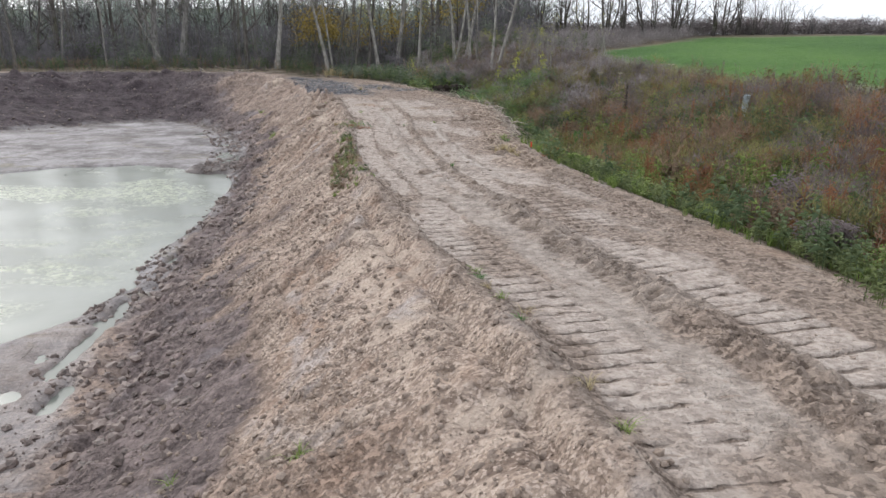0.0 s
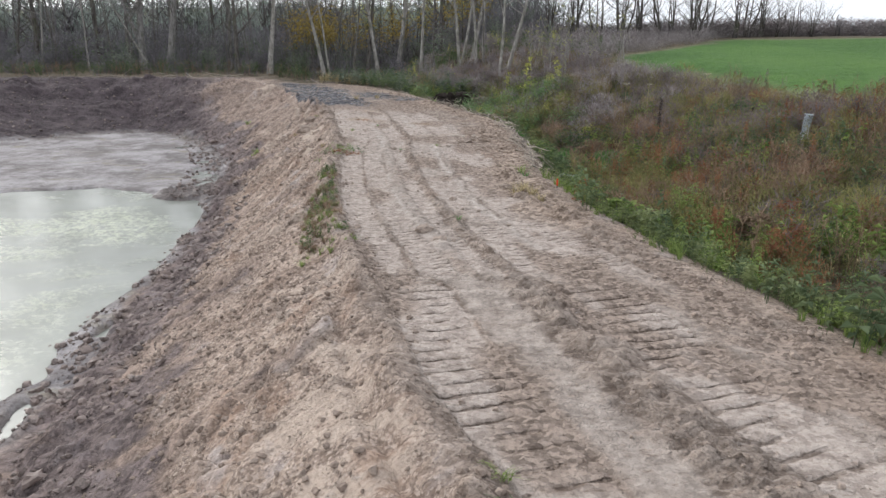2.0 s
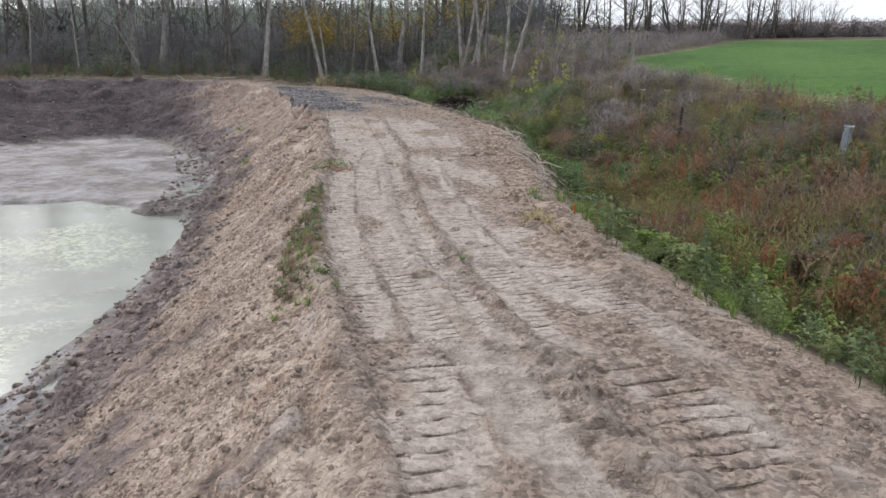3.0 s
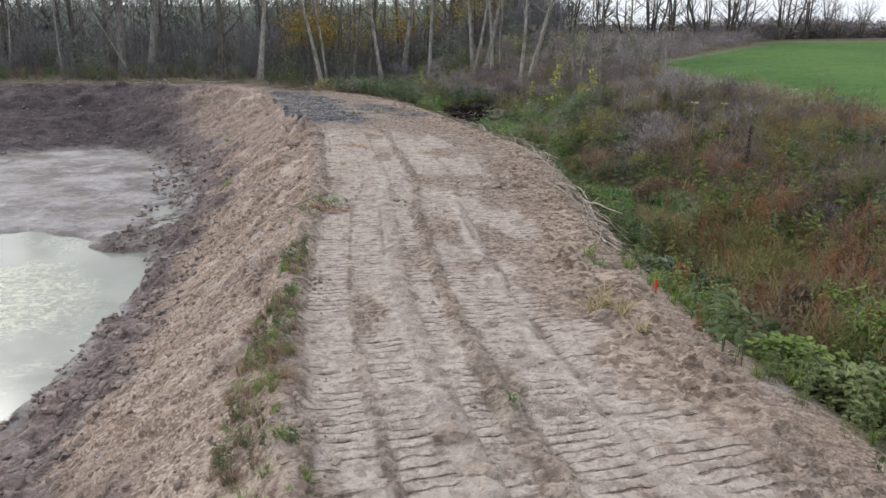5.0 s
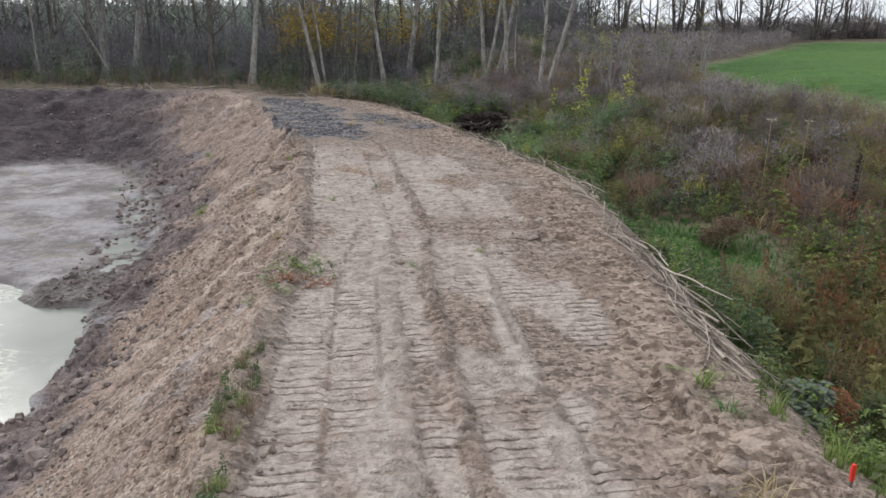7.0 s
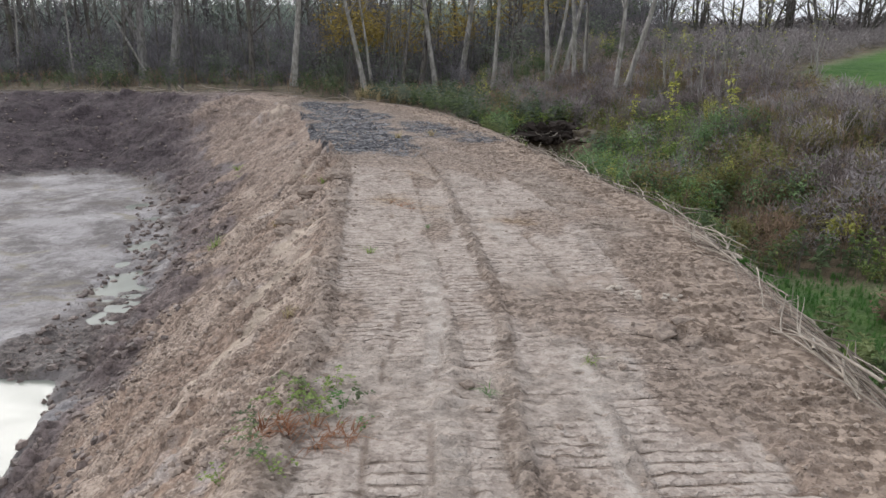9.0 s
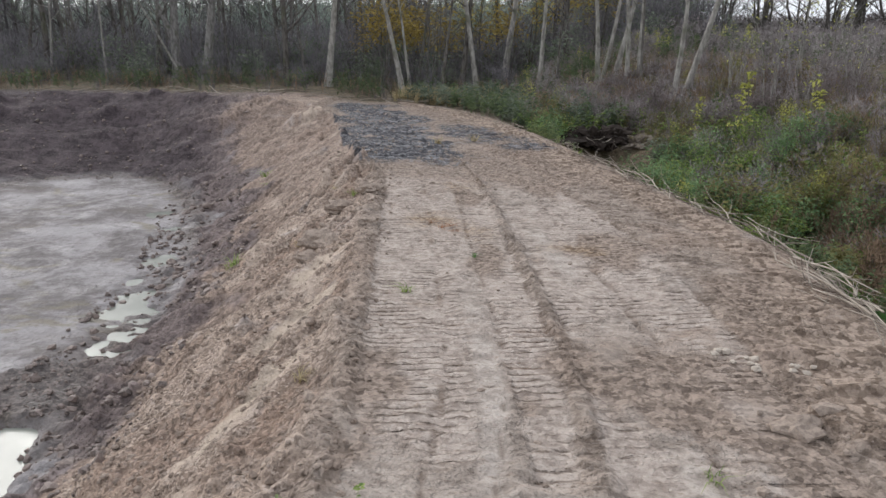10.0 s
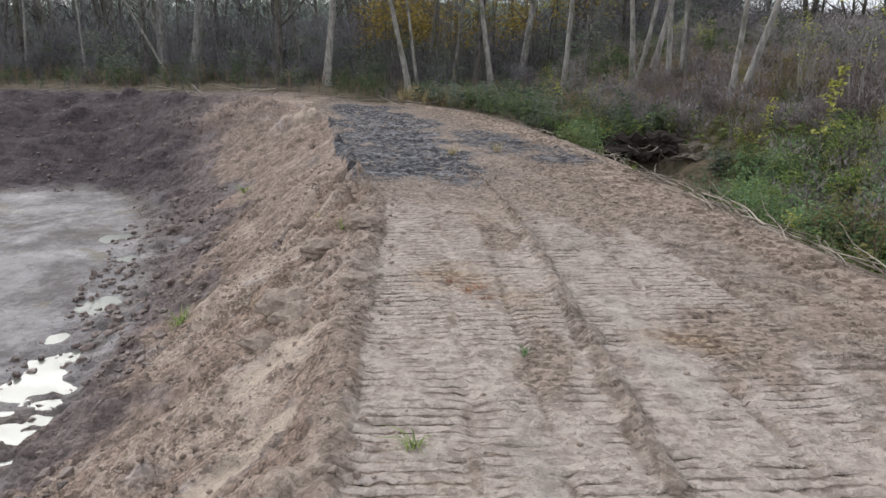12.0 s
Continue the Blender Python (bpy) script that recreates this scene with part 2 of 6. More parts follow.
def clod_material():
    n = Nodes("dry_clod")
    c = n.mix(n.each(), (0.24, 0.185, 0.15), (0.44, 0.365, 0.305))
    c = n.mix(n.step(n.island(), 0.0, 1.0, 0, 0.9), c, n.mix(n.noise(0.9, 3), (0.20, 0.15, 0.12), (0.52, 0.435, 0.365)))
    c = n.mix(n.step(n.noise(25, 5, 0.65), 0.35, 0.7), c, n.mix(0.6, c, (0.12, 0.09, 0.075)))
    return n.done(c, 0.95, n.bump(n.noise(40, 5, 0.7), 0.7, 0.01), 0.2)


def wet_clod_material():
    n = Nodes("wet_clod")
    c = n.mix(n.step(n.noise(18, 5, 0.65), 0.35, 0.7), (0.070, 0.054, 0.048), (0.23, 0.18, 0.16))
    c = n.mix(n.step(n.island(), 0.2, 1.0, 0, 0.7), c, (0.25, 0.195, 0.17))
    return n.done(c, 0.6, n.bump(n.noise(30, 5, 0.7), 0.7, 0.012), 0.35)


def water_material():
    n = Nodes("cloudy_pond_water")
    flakes = n.step(n.noise(3.4, 8, 0.75, (1, 1.4, 1, 0.3), 1.6), 0.47, 0.56)
    zone = n.step(n.noise(0.16, 4, 0.55, (1.0, 1.3, 1, 0.5), 0.9), 0.44, 0.55)
    zone = n.math("MULTIPLY", zone, n.attr("open"))
    scum = n.math("MULTIPLY", flakes, zone)
    film = n.step(n.noise(0.5, 6, 0.6, (1, 2.2, 1, 0.4), 1.2), 0.45, 0.60)
    milky = n.mix(n.step(n.noise(0.24, 5, 0.55, None, 0.6), 0.25, 0.75), (0.145, 0.156, 0.132), (0.265, 0.278, 0.245))
    milky = n.mix(n.math("MULTIPLY", zone, n.step(film, 0, 1, 0, 0.65)), milky, (0.13, 0.148, 0.108))
    c = n.mix(scum, milky, n.mix(n.step(n.noise(6, 5, 0.7), 0.4, 0.6), (0.34, 0.365, 0.27), (0.52, 0.545, 0.44)))
    r = n.mix(scum, n.mix(film, (0.14, 0.14, 0.14), (0.24, 0.24, 0.24)), (0.6, 0.6, 0.6))
    return n.done(c, r, n.bump(n.noise(1.3, 3), 0.05, 0.02), 0.22)


def plain(name, a, b, rough=0.9, scale=20.0, bump=0.3, spec=0.25, how="island", thin=0.0):
    """Two tones that vary from piece to piece, with fine grain; thin leaves let light through."""
    n = Nodes(name)
    pick = n.each() if how == "each" else n.mix(0.75, n.island(), n.step(n.noise(1.1, 4, 0.6), 0.32, 0.68)) if how == "clump" else n.island()
    c = n.mix(n.step(n.mix(0.45, pick, n.noise(scale, 4, 0.6)), 0.15, 0.85), a, b)
    if thin:
        through_light, both = n.t.nodes.new("ShaderNodeBsdfTranslucent"), n.t.nodes.new("ShaderNodeMixShader")
        n.t.links.new(c, through_light.inputs["Color"])
        both.inputs[0].default_value = thin
        n.t.links.new(n.b.outputs[0], both.inputs[1])
        n.t.links.new(through_light.outputs[0], both.inputs[2])
        n.t.links.new(both.outputs[0], n.t.nodes["Material Output"].inputs["Surface"])
    return n.done(c, rough, n.bump(n.noise(scale * 2, 4, 0.6), bump, 0.01), spec)


def bark(name, a, b, moss=(0.10, 0.11, 0.06)):
    n = Nodes(name)
    c = n.mix(n.step(n.noise(7, 6, 0.65, (1, 1, 0.35)), 0.36, 0.64), a, b)
    c = n.mix(n.step(n.noise(1.3, 3), 0.52, 0.7, 0, 0.6), c, moss)
    return n.done(c, 0.92, n.bump(n.noise(22, 6, 0.7, (1, 1, 0.25)), 0.8, 0.02), 0.2)


SOIL, CLOD, WET_CLOD, WATER = soil_material(), clod_material(), wet_clod_material(), water_material()
BARK_PALE = bark("pale_grey_bark", (0.19, 0.178, 0.16), (0.37, 0.35, 0.32))
BARK_GREY = bark("grey_bark", (0.075, 0.068, 0.06), (0.19, 0.175, 0.16))
BARK_TRUNK = bark("furrowed_grey_bark", (0.12, 0.112, 0.105), (0.28, 0.265, 0.25))
BARK_DARK = bark("dark_bark", (0.05, 0.044, 0.04), (0.14, 0.128, 0.115))
TWIG = plain("bare_twigs", (0.075, 0.070, 0.072), (0.205, 0.19, 0.195), 0.9, 6)
DEADWOOD = plain("bleached_branch", (0.11, 0.088, 0.072), (0.43, 0.375, 0.315), 0.85, 12, how="each")
LEAF_GREEN = plain("nettle_leaf", (0.070, 0.106, 0.055), (0.195, 0.245, 0.122), 0.7, 4, how="clump", thin=0.35)
# Grey-green leaves paled by the distance haze, which sits in their colour.
LEAF_FAR = plain("hazed_far_foliage", (0.17, 0.205, 0.18), (0.34, 0.385, 0.34), 0.9, 4, thin=0.35)
LEAF_BUSH = plain("bush_leaf", (0.068, 0.095, 0.044), (0.275, 0.32, 0.14), 0.6, 4, how="clump", thin=0.35)
LEAF_HEDGE = plain("ditch_bush_leaf", (0.085, 0.150, 0.068), (0.27, 0.385, 0.185), 0.7, 4, how="clump", thin=0.4)
LEAF_DARK = plain("ivy_leaf", (0.05, 0.082, 0.04), (0.155, 0.20, 0.09), 0.6, 4, thin=0.35)
LEAF_FRESH = plain("fresh_green_leaf", (0.11, 0.178, 0.045), (0.30, 0.37, 0.115), 0.7, 4, thin=0.35)
LEAF_OLIVE = plain("olive_leaf", (0.10, 0.105, 0.045), (0.33, 0.30, 0.13), 0.8, 4, how="clump", thin=0.5)
LEAF_YELLOW = plain("yellow_autumn_leaf", (0.29, 0.30, 0.065), (0.58, 0.57, 0.18), 0.7, 4, thin=0.35)
LEAF_OCHRE = plain("ochre_autumn_leaf", (0.16, 0.12, 0.035), (0.38, 0.29, 0.085), 0.75, 4, thin=0.35)
LEAF_RUST = plain("rust_dock", (0.18, 0.082, 0.047), (0.36, 0.178, 0.098), 0.85, 4, how="clump", thin=0.35)
LEAF_BROWN = plain("dead_brown_herb", (0.125, 0.088, 0.063), (0.36, 0.26, 0.185), 0.9, 4, how="clump", thin=0.5)
LEAF_GREY = plain("dead_grey_herb", (0.12, 0.098, 0.095), (0.27, 0.228, 0.222), 0.9, 4, how="clump", thin=0.5)
STRAW = plain("straw_grass", (0.26, 0.21, 0.11), (0.50, 0.42, 0.26), 0.85, 4, thin=0.35)
LEAF_WOOD = plain("grey_green_leaf", (0.085, 0.115, 0.082), (0.25, 0.285, 0.215), 0.85, 4, how="clump", thin=0.4)
HAZE = plain("fine_twig_tangle", (0.10, 0.094, 0.102), (0.225, 0.212, 0.226), 0.9, 4, how="clump", thin=0.3)
SCRUB = plain("grey_scrub_twigs", (0.165, 0.144, 0.141), (0.36, 0.322, 0.316), 0.9, 6, how="clump")
GRASS = plain("short_grass", (0.05, 0.145, 0.035), (0.13, 0.27, 0.075), 0.75, 4, thin=0.35)


# ---- mesh helpers ----
def fill(name, V, F, material, attrs=None, smooth=False):
    """A mesh object from arrays of corners and of faces that all have the same number of corners."""
    me = bpy.data.meshes.new(name)
    V, F = np.asarray(V, np.float32), np.asarray(F, np.int32)
    k = F.shape[1]
    me.vertices.add(len(V))
    me.vertices.foreach_set("co", V.ravel())
    me.loops.add(F.size)
    me.loops.foreach_set("vertex_index", F.ravel())
    me.polygons.add(len(F))
    me.polygons.foreach_set("loop_start", np.arange(0, F.size, k, dtype=np.int32))
    me.polygons.foreach_set("loop_total", np.full(len(F), k, np.int32))
    me.polygons.foreach_set("use_smooth", np.full(len(F), smooth))
    for key, v in (attrs or {}).items():
        me.attributes.new(key, "FLOAT", "POINT").data.foreach_set("value", np.asarray(v, np.float32).ravel())
    me.update(calc_edges=True)
    me.materials.append(material)
    return new(name, me)


def child(ob, parent):
    ob.parent = parent
    return ob


TABLES = {}


def value_noise(x, y, seed=0):
    if seed not in TABLES:
        TABLES[seed] = np.random.RandomState(seed + 11).rand(257, 257)
    T = TABLES[seed]
    xi, yi = np.floor(x), np.floor(y)
    fx, fy = x - xi, y - yi
    fx, fy = fx * fx * (3 - 2 * fx), fy * fy * (3 - 2 * fy)
    xi, yi = xi.astype(int) % 256, yi.astype(int) % 256
    a = T[xi, yi] * (1 - fx) + T[xi + 1, yi] * fx
    b = T[xi, yi + 1] * (1 - fx) + T[xi + 1, yi + 1] * fx
    return a * (1 - fy) + b * fy


def fbm(x, y, size, octaves=4, seed=0, gain=0.5):
    """Fractal noise about 0, within -1 and 1, with its largest lumps of that size in metres."""
    s, a, total, norm = 1.0 / size, 1.0, 0.0, 0.0
    for k in range(octaves):
        total = total + a * (value_noise(x * s + 17.3 * k, y * s - 9.1 * k, seed + k) * 2 - 1)
        norm += a
        a *= gain
        s *= 2.03
    return total / norm


def cell_noise(x, y, size, seed=0):
    """Irregular cells of that size: how far the nearest middle lies (in sizes), and the cell's own random number."""
    key = "cells%d" % seed
    if key not in TABLES:
        TABLES[key] = np.random.RandomState(seed + 900).rand(3, 256, 256)
    jx, jy, own = TABLES[key]
    x, y = x / size, y / size
    xi, yi = np.floor(x).astype(int), np.floor(y).astype(int)
    best, mark = np.full(x.shape, 9.0), np.zeros(x.shape)
    for a in (-1, 0, 1):
        for b in (-1, 0, 1):
            i, j = (xi + a) % 256, (yi + b) % 256
            d = (xi + a + jx[i, j] - x) ** 2 + (yi + b + jy[i, j] - y) ** 2
            nearer = d < best
            best, mark = np.where(nearer, d, best), np.where(nearer, own[i, j], mark)
    return np.sqrt(best), mark


def lumps(x, y, size, seed, power=2.0):
    """Rounded clods of which few are tall, and their random numbers."""
    d, own = cell_noise(x + 0.18 * size * fbm(x, y, size * 0.6, 2, seed), y + 0.18 * size * fbm(y, x, size * 0.6, 2, seed + 1), size, seed)
    return own ** power * np.clip(1 - (d / 0.72) ** 2, 0, 1), own


def ease(v, lo, hi):
    f = np.clip((v - lo) / (hi - lo), 0, 1)
    return f * f * (3 - 2 * f)


def signed_distance(x, y, ring):
    """Metres from the ring's line, positive inside."""
    best, inside = np.full(x.shape, 1e9), np.zeros(x.shape, bool)
    for (ax, ay), (bx, by) in zip(ring, ring[1:] + ring[:1]):
        ex, ey = bx - ax, by - ay
        f = np.clip(((x - ax) * ex + (y - ay) * ey) / (ex * ex + ey * ey), 0, 1)
        best = np.minimum(best, (x - ax - f * ex) ** 2 + (y - ay - f * ey) ** 2)
        if ey:
            inside ^= ((ay > y) != (by > y)) & (x < ex * (y - ay) / ey + ax)
    best = np.sqrt(best)
    return np.where(inside, best, -best)


# ---- the plan of the dam and its pond ----
LEFT = [(2.2, -12), (1.9, -2), (1.45, 3), (1.0, 5.6), (0.4, 7.8), (-0.4, 10), (-1.0, 12.6), (-1.75, 15.4), (-2.3, 18), (-2.75, 21.3),
        (-3.2, 25), (-4.0, 29.3), (-4.8, 33.5), (-5.4, 36.2), (-6.5, 39), (-7.8, 42.4), (-9.6, 47.5), (-11.2, 50)]
RIGHT = [(6, -12), (5.2, 0), (4.8, 6), (4.6, 8.4), (3.85, 11.3), (3.2, 13.3), (2.75, 15.4), (2.35, 17.5), (2.15, 20), (2.15, 23),
         (2.15, 27), (1.95, 30.5), (1.3, 33), (0.35, 36), (-0.65, 39.5), (-1.85, 43.3), (-2.8, 45.3), (-4.7, 49.7), (-7.2, 52.8), (-9.5, 54.5)]
CREST_RING = LEFT + [(-13.5, 51.0), (-17, 51.7), (-22, 52.1), (-27, 51.6), (-31, 48), (-36, 40), (-39, 22), (-36, -8), (-20, -28), (-2, -24)]
TOE_RING = [(-5.2, -10), (-4.6, 2), (-4.6, 7.3), (-4.9, 9.6), (-5.5, 12), (-6.1, 16), (-6.3, 19.5), (-6.9, 23), (-8.0, 27.4), (-9.1, 32), (-10.2, 36),
            (-11.2, 39), (-13.0, 42.2), (-16.0, 45.6), (-18.5, 46.2), (-21, 45.2), (-25.5, 41), (-29, 33), (-31, 20), (-29, -4), (-18, -19), (-8, -17)]
WATER_RING = [(-8.3, -6), (-8.1, 4), (-8.0, 9.5), (-7.8, 11.6), (-7.05, 13.5), (-7.2, 17), (-7.3, 20.3), (-7.5, 23.6), (-7.95, 26.3), (-8.8, 28.0),
              (-10.6, 29.0), (-13.1, 30.1), (-16.1, 29.5), (-19, 27.2), (-24, 24), (-27, 14), (-25, 0), (-16, -12)]
WATER_Z, FLOOR_Z = -2.45, -2.37


def line_table(points):
    ys = np.arange(-12, 56, 0.1)
    xs = np.interp(ys, [p[1] for p in points], [p[0] for p in points])
    k = np.ones(15) / 15
    return ys, np.convolve(np.pad(xs, 7, mode="edge"), k, "valid")


LY, LX = line_table(LEFT)
RY, RX = line_table(RIGHT)
LS = np.concatenate([[0], np.cumsum(np.hypot(np.diff(LX), np.diff(LY)))])
LD = np.gradient(LX, LY)
BANDS = [(0.12, 1.00, 0.0), (1.00, 1.57, 0.4), (1.57, 2.15, 0.1), (2.30, 3.20, 0.7), (3.20, 4.05, 0.25)]
MIDDLE = [(0.10, 0.66), (0.70, 1.22), (1.48, 1.80), (2.02, 2.74), (2.80, 3.90)]
PUDDLES = [(-9.35, 31.3, 0.75), (-9.95, 32.6, 0.5), (-10.3, 33.4, 0.5), (-8.9, 30.6, 0.4), (-11.0, 36.0, 0.55), (-10.9, 34.4, 0.25), (-12.4, 38.9, 0.3),
           (-6.7, 11.2, 0.22), (-6.5, 12.6, 0.2), (-6.6, 9.6, 0.25), (-6.2, 8.2, 0.22), (-6.8, 14.6, 0.2), (-13.6, 40.6, 0.5)]


def field_edge(y):
    """Distance from the crest's outer edge to the sown field."""
    return 10.7 + 1.4 * ease(y, 38, 46) + 2.2 * (1 - ease(y, 22, 32))


def land(x, y):
    """Height of the ground, the soil that lies there and where its colour holds shade."""
    x, y = np.asarray(x, float), np.asarray(y, float)
    lx, rx = np.interp(y, LY, LX), np.interp(y, RY, RX)
    c, w = x - lx, x - rx
    dc, dt, dw = signed_distance(x, y, CREST_RING), signed_distance(x, y, TOE_RING), signed_distance(x, y, WATER_RING)
    wob = fbm(x, y, 1.6, 3, 40)
    # inner slope
    run = np.maximum(dc, 0) / np.maximum(np.maximum(dc, 0) + np.maximum(-dt, 0), 1e-4)
    slope = np.where(dc > 0, np.where(dt > 0, 1.0, run), 0.0)
    drop = 0.72 * slope + 0.28 * ease(slope, 0, 1)
    far = ease(y, 42, 50) * ease(-x, 9, 14)
    top = 0.42 * far
    z = top + (FLOOR_Z - top) * drop
    on_slope = ease(dc, 0.0, 0.25) * (1 - ease(dt, -0.15, 0.35))
    lean = x * 0.8 + y * 0.6
    across = y * 0.95 - x * 0.3
    block, tone_a = lumps(x, y, 0.75, 2, 3.0)
    clod, tone_b = lumps(x, y, 0.24, 3)
    crumb, tone_c = lumps(x, y, 0.105, 4)
    rubble = ease(fbm(x, y, 1.3, 3, 8), -0.45, 0.25)
    z += on_slope * ((0.15 + 0.05 * ease(y, 20, 26)) * fbm(across, lean * 0.35, 0.9, 4, 3) + (0.06 + 0.035 * ease(y, 16, 22)) * fbm(x, y, 0.45, 4, 7, 0.65))
    z += on_slope * (rubble * ((0.26 + 0.24 * ease(y, 22, 28)) * block * (1 - slope) + 0.14 * clod) + (0.3 + 0.7 * rubble) * 0.06 * crumb)
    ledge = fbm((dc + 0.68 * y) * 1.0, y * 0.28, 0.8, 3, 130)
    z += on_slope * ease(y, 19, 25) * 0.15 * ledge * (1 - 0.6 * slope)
    shelf = np.zeros(x.shape)
    for ax, ay, bx, by in ((-4.6, 30.4, -5.05, 29.4), (-4.45, 28.7, -5.05, 27.9), (-4.2, 26.6, -4.8, 25.4)):
        f = np.clip(((x - ax) * (bx - ax) + (y - ay) * (by - ay)) / ((bx - ax) ** 2 + (by - ay) ** 2), 0, 1)
        shelf = np.maximum(shelf, np.exp(-(np.hypot(x - ax - f * (bx - ax), y - ay - f * (by - ay)) / 0.17) ** 2))
    z -= on_slope * 0.07 * shelf
    tone = 0.2 * tone_a + 0.4 * tone_b + 0.4 * tone_c
    toe_zone = ease(dt, -1.1, -0.2) * (1 - ease(dt, 0.2, 0.9))
    z += toe_zone * (0.08 * np.abs(fbm(x, y, 0.5, 4, 21, 0.6)) + 0.15 * lumps(x, y, 0.36, 5, 1.6)[0])
    # a spit of lumpy mud that runs out into the pond
    spit = np.hypot((x + 9.0) / 1.75 - 0.35 * (y - 29.0), (y - 29.0 + 0.25 * (x + 9.0)) / 1.15) + 0.55 * wob
    spit = 1 - ease(spit, 0.65, 1.15)
    sludge = np.maximum(0.8 * spit, 0.85 * ease(dt, -0.3, 0.3) * (1 - ease(dt + 0.9 * wob, 0.15, 0.9)) * ease(y, 24, 28))
    z += spit * (0.05 + 0.10 * clod + 0.06 * crumb)
    # pond floor
    floor = ease(dt, -0.1, 0.3)
    z += floor * (0.03 * fbm(x, y, 2.2, 4, 12) + 0.02 * fbm(x, y, 0.35, 3, 13))
    z -= ease(dw + 0.35 * wob, -0.35, 0.6) * 0.3 * floor * (1 - 0.8 * spit)
    crumple = fbm(x, y, 0.55, 3, 14)
    for px, py, r in PUDDLES:
        z -= 0.15 * np.exp(-((x - px) ** 2 + ((y - py) * 0.8) ** 2) / (r * r)) * np.clip(1 + 1.1 * crumple, 0.1, 2) * ease(dt, -0.6, 0.1)
    for x0, x1, y0, y1, seed in ((-6.15, -6.5, 9.6, 13.9, 1), (-6.75, -6.85, 10.6, 13.2, 2), (-6.5, -6.5, 14.6, 17.2, 3), (-5.6, -5.75, 6.5, 10.2, 4)):
        rut = x - (x0 + (x1 - x0) * (y - y0) / (y1 - y0)) - 0.22 * fbm(x * 0, y, 1.6, 3, 140 + seed)
        z -= 0.32 * np.exp(-(rut / 0.10) ** 2) * ease(fbm(x * 0, y, 1.2, 3, 150 + seed) + 0.35 * crumple, -0.12, 0.06) * ease(y, y0, y0 + 0.5) * (1 - ease(y, y1 - 0.5, y1)) * ease(dt, -0.5, 0.0)
    # crest with its tracks
    out = 1 - ease(dc, -0.02, 0.12)
    road = out * (1 - ease(w, -0.25, 0.1)) * (y < 54) * (y > -12) * (c > -0.4)
    s = np.interp(y, LY, LS) + c * np.interp(y, LY, LD)
    s = s + 0.014 * fbm(x, y, 0.9, 3, 50)
    near = 1 - ease(y, 12.2, 12.8)
    pitch = np.where(y < 12.5, 0.25, np.where(y < 24.0, 0.145, 0.122))
    keep = ease(fbm(x, y, 2.6, 3, 30) + 0.5 * fbm(x, y, 0.5, 3, 31), -0.62, -0.18) * (1 - ease(y + 1.2 * wob, 34.0, 36.8)) * ease(np.abs(y - 12.5), 0.1, 0.5) * ease(np.abs(y - 24.0), 0.05, 0.3)
    tracked, smooth = np.zeros(x.shape), np.zeros(x.shape)
    cleat, grip, seams = np.zeros(x.shape), np.zeros(x.shape), np.zeros(x.shape)
    lane = 0.05 * fbm(y * 0 + 3.3, y, 7.0, 2, 60)
    weave = 0.16 * fbm(x * 0, y, 3.5, 3, 62)
    lane_flat = np.exp(-(((c - 1.34 - 0.5 * weave) / 0.17) ** 4)) * (1 - ease(y + 3 * wob, 26, 30)) * ease(y, 12.5, 14)
    lane_flat = np.maximum(lane_flat, np.exp(-(((c - 2.75 - weave) / 0.15) ** 4)) * ease(fbm(x * 0, y, 3.0, 3, 63), -0.1, 0.2) * ease(y, 12.5, 15))
    for k, (a, b, shift) in enumerate(BANDS):
        cc = c - lane * (k % 2 * 2 - 1) + 0.06 * fbm(x, y, 0.3, 2, 90 + k)
        share = ease(y, 12.2, 13.0) * (1 - ease(y, 23.0, 27.0))
        a, b = a + (MIDDLE[k][0] - a) * share, b + (MIDDLE[k][1] - b) * share
        b = b + (0.55 * fbm(x * 0, y, 5.0, 3, 61) if k == 4 else 0)
        inside = ease(cc, a - 0.03, a + 0.03) * (1 - ease(cc, b - 0.03, b + 0.03)) * road
        if k == 2:
            inside = inside * (1 - near)
        live = np.maximum(keep, near * 0.9 * (k in (0, 3))) * (1 - near * (k in (1, 4))) * ((1 - lane_flat) if k in (1, 3) else 1.0)
        away = np.abs((s / pitch + shift + 0.15 * k) % 1.0 - 0.5) * pitch
        ragged = np.clip(0.9 + 2.2 * fbm(x, y, 0.35, 3, 70 + k), 0.0, 1.3)
        groove = np.exp(-(away / (0.018 + 0.008 * near)) ** 2) * ragged
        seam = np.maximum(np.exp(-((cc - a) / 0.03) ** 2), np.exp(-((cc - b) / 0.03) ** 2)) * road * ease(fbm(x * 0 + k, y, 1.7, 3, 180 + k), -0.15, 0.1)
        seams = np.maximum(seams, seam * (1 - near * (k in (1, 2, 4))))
        z -= inside * (0.012 + (0.020 + 0.022 * near) * groove * live)
        z += inside * live * 0.007 * (cell_noise(np.floor(s / pitch + shift + 0.15 * k) * 7.7, c * 0.4 + k, 1.0, 6)[1] - 0.5)
        cleat = np.where(inside > 0.3, s / pitch + shift + 0.15 * k, cleat)
        grip = np.maximum(grip, inside * live * np.clip(ragged, 0, 1))
        # Grooves drop to the darker loose soil colour, part soil and part shade.
        tracked = np.maximum(tracked, inside * live * (1 - 0.75 * np.clip(groove, 0, 1)))
        smooth = np.maximum(smooth, inside * (1 - live))
    edge = np.exp(-((c - 1.57 - 0.1 * fbm(x * 0, y, 1.0, 3, 84)) / 0.05) ** 2) * ease(fbm(x * 0, y, 3, 2, 85), 0.0, 0.3)
    z += 0.035 * edge * road * (1 - near)
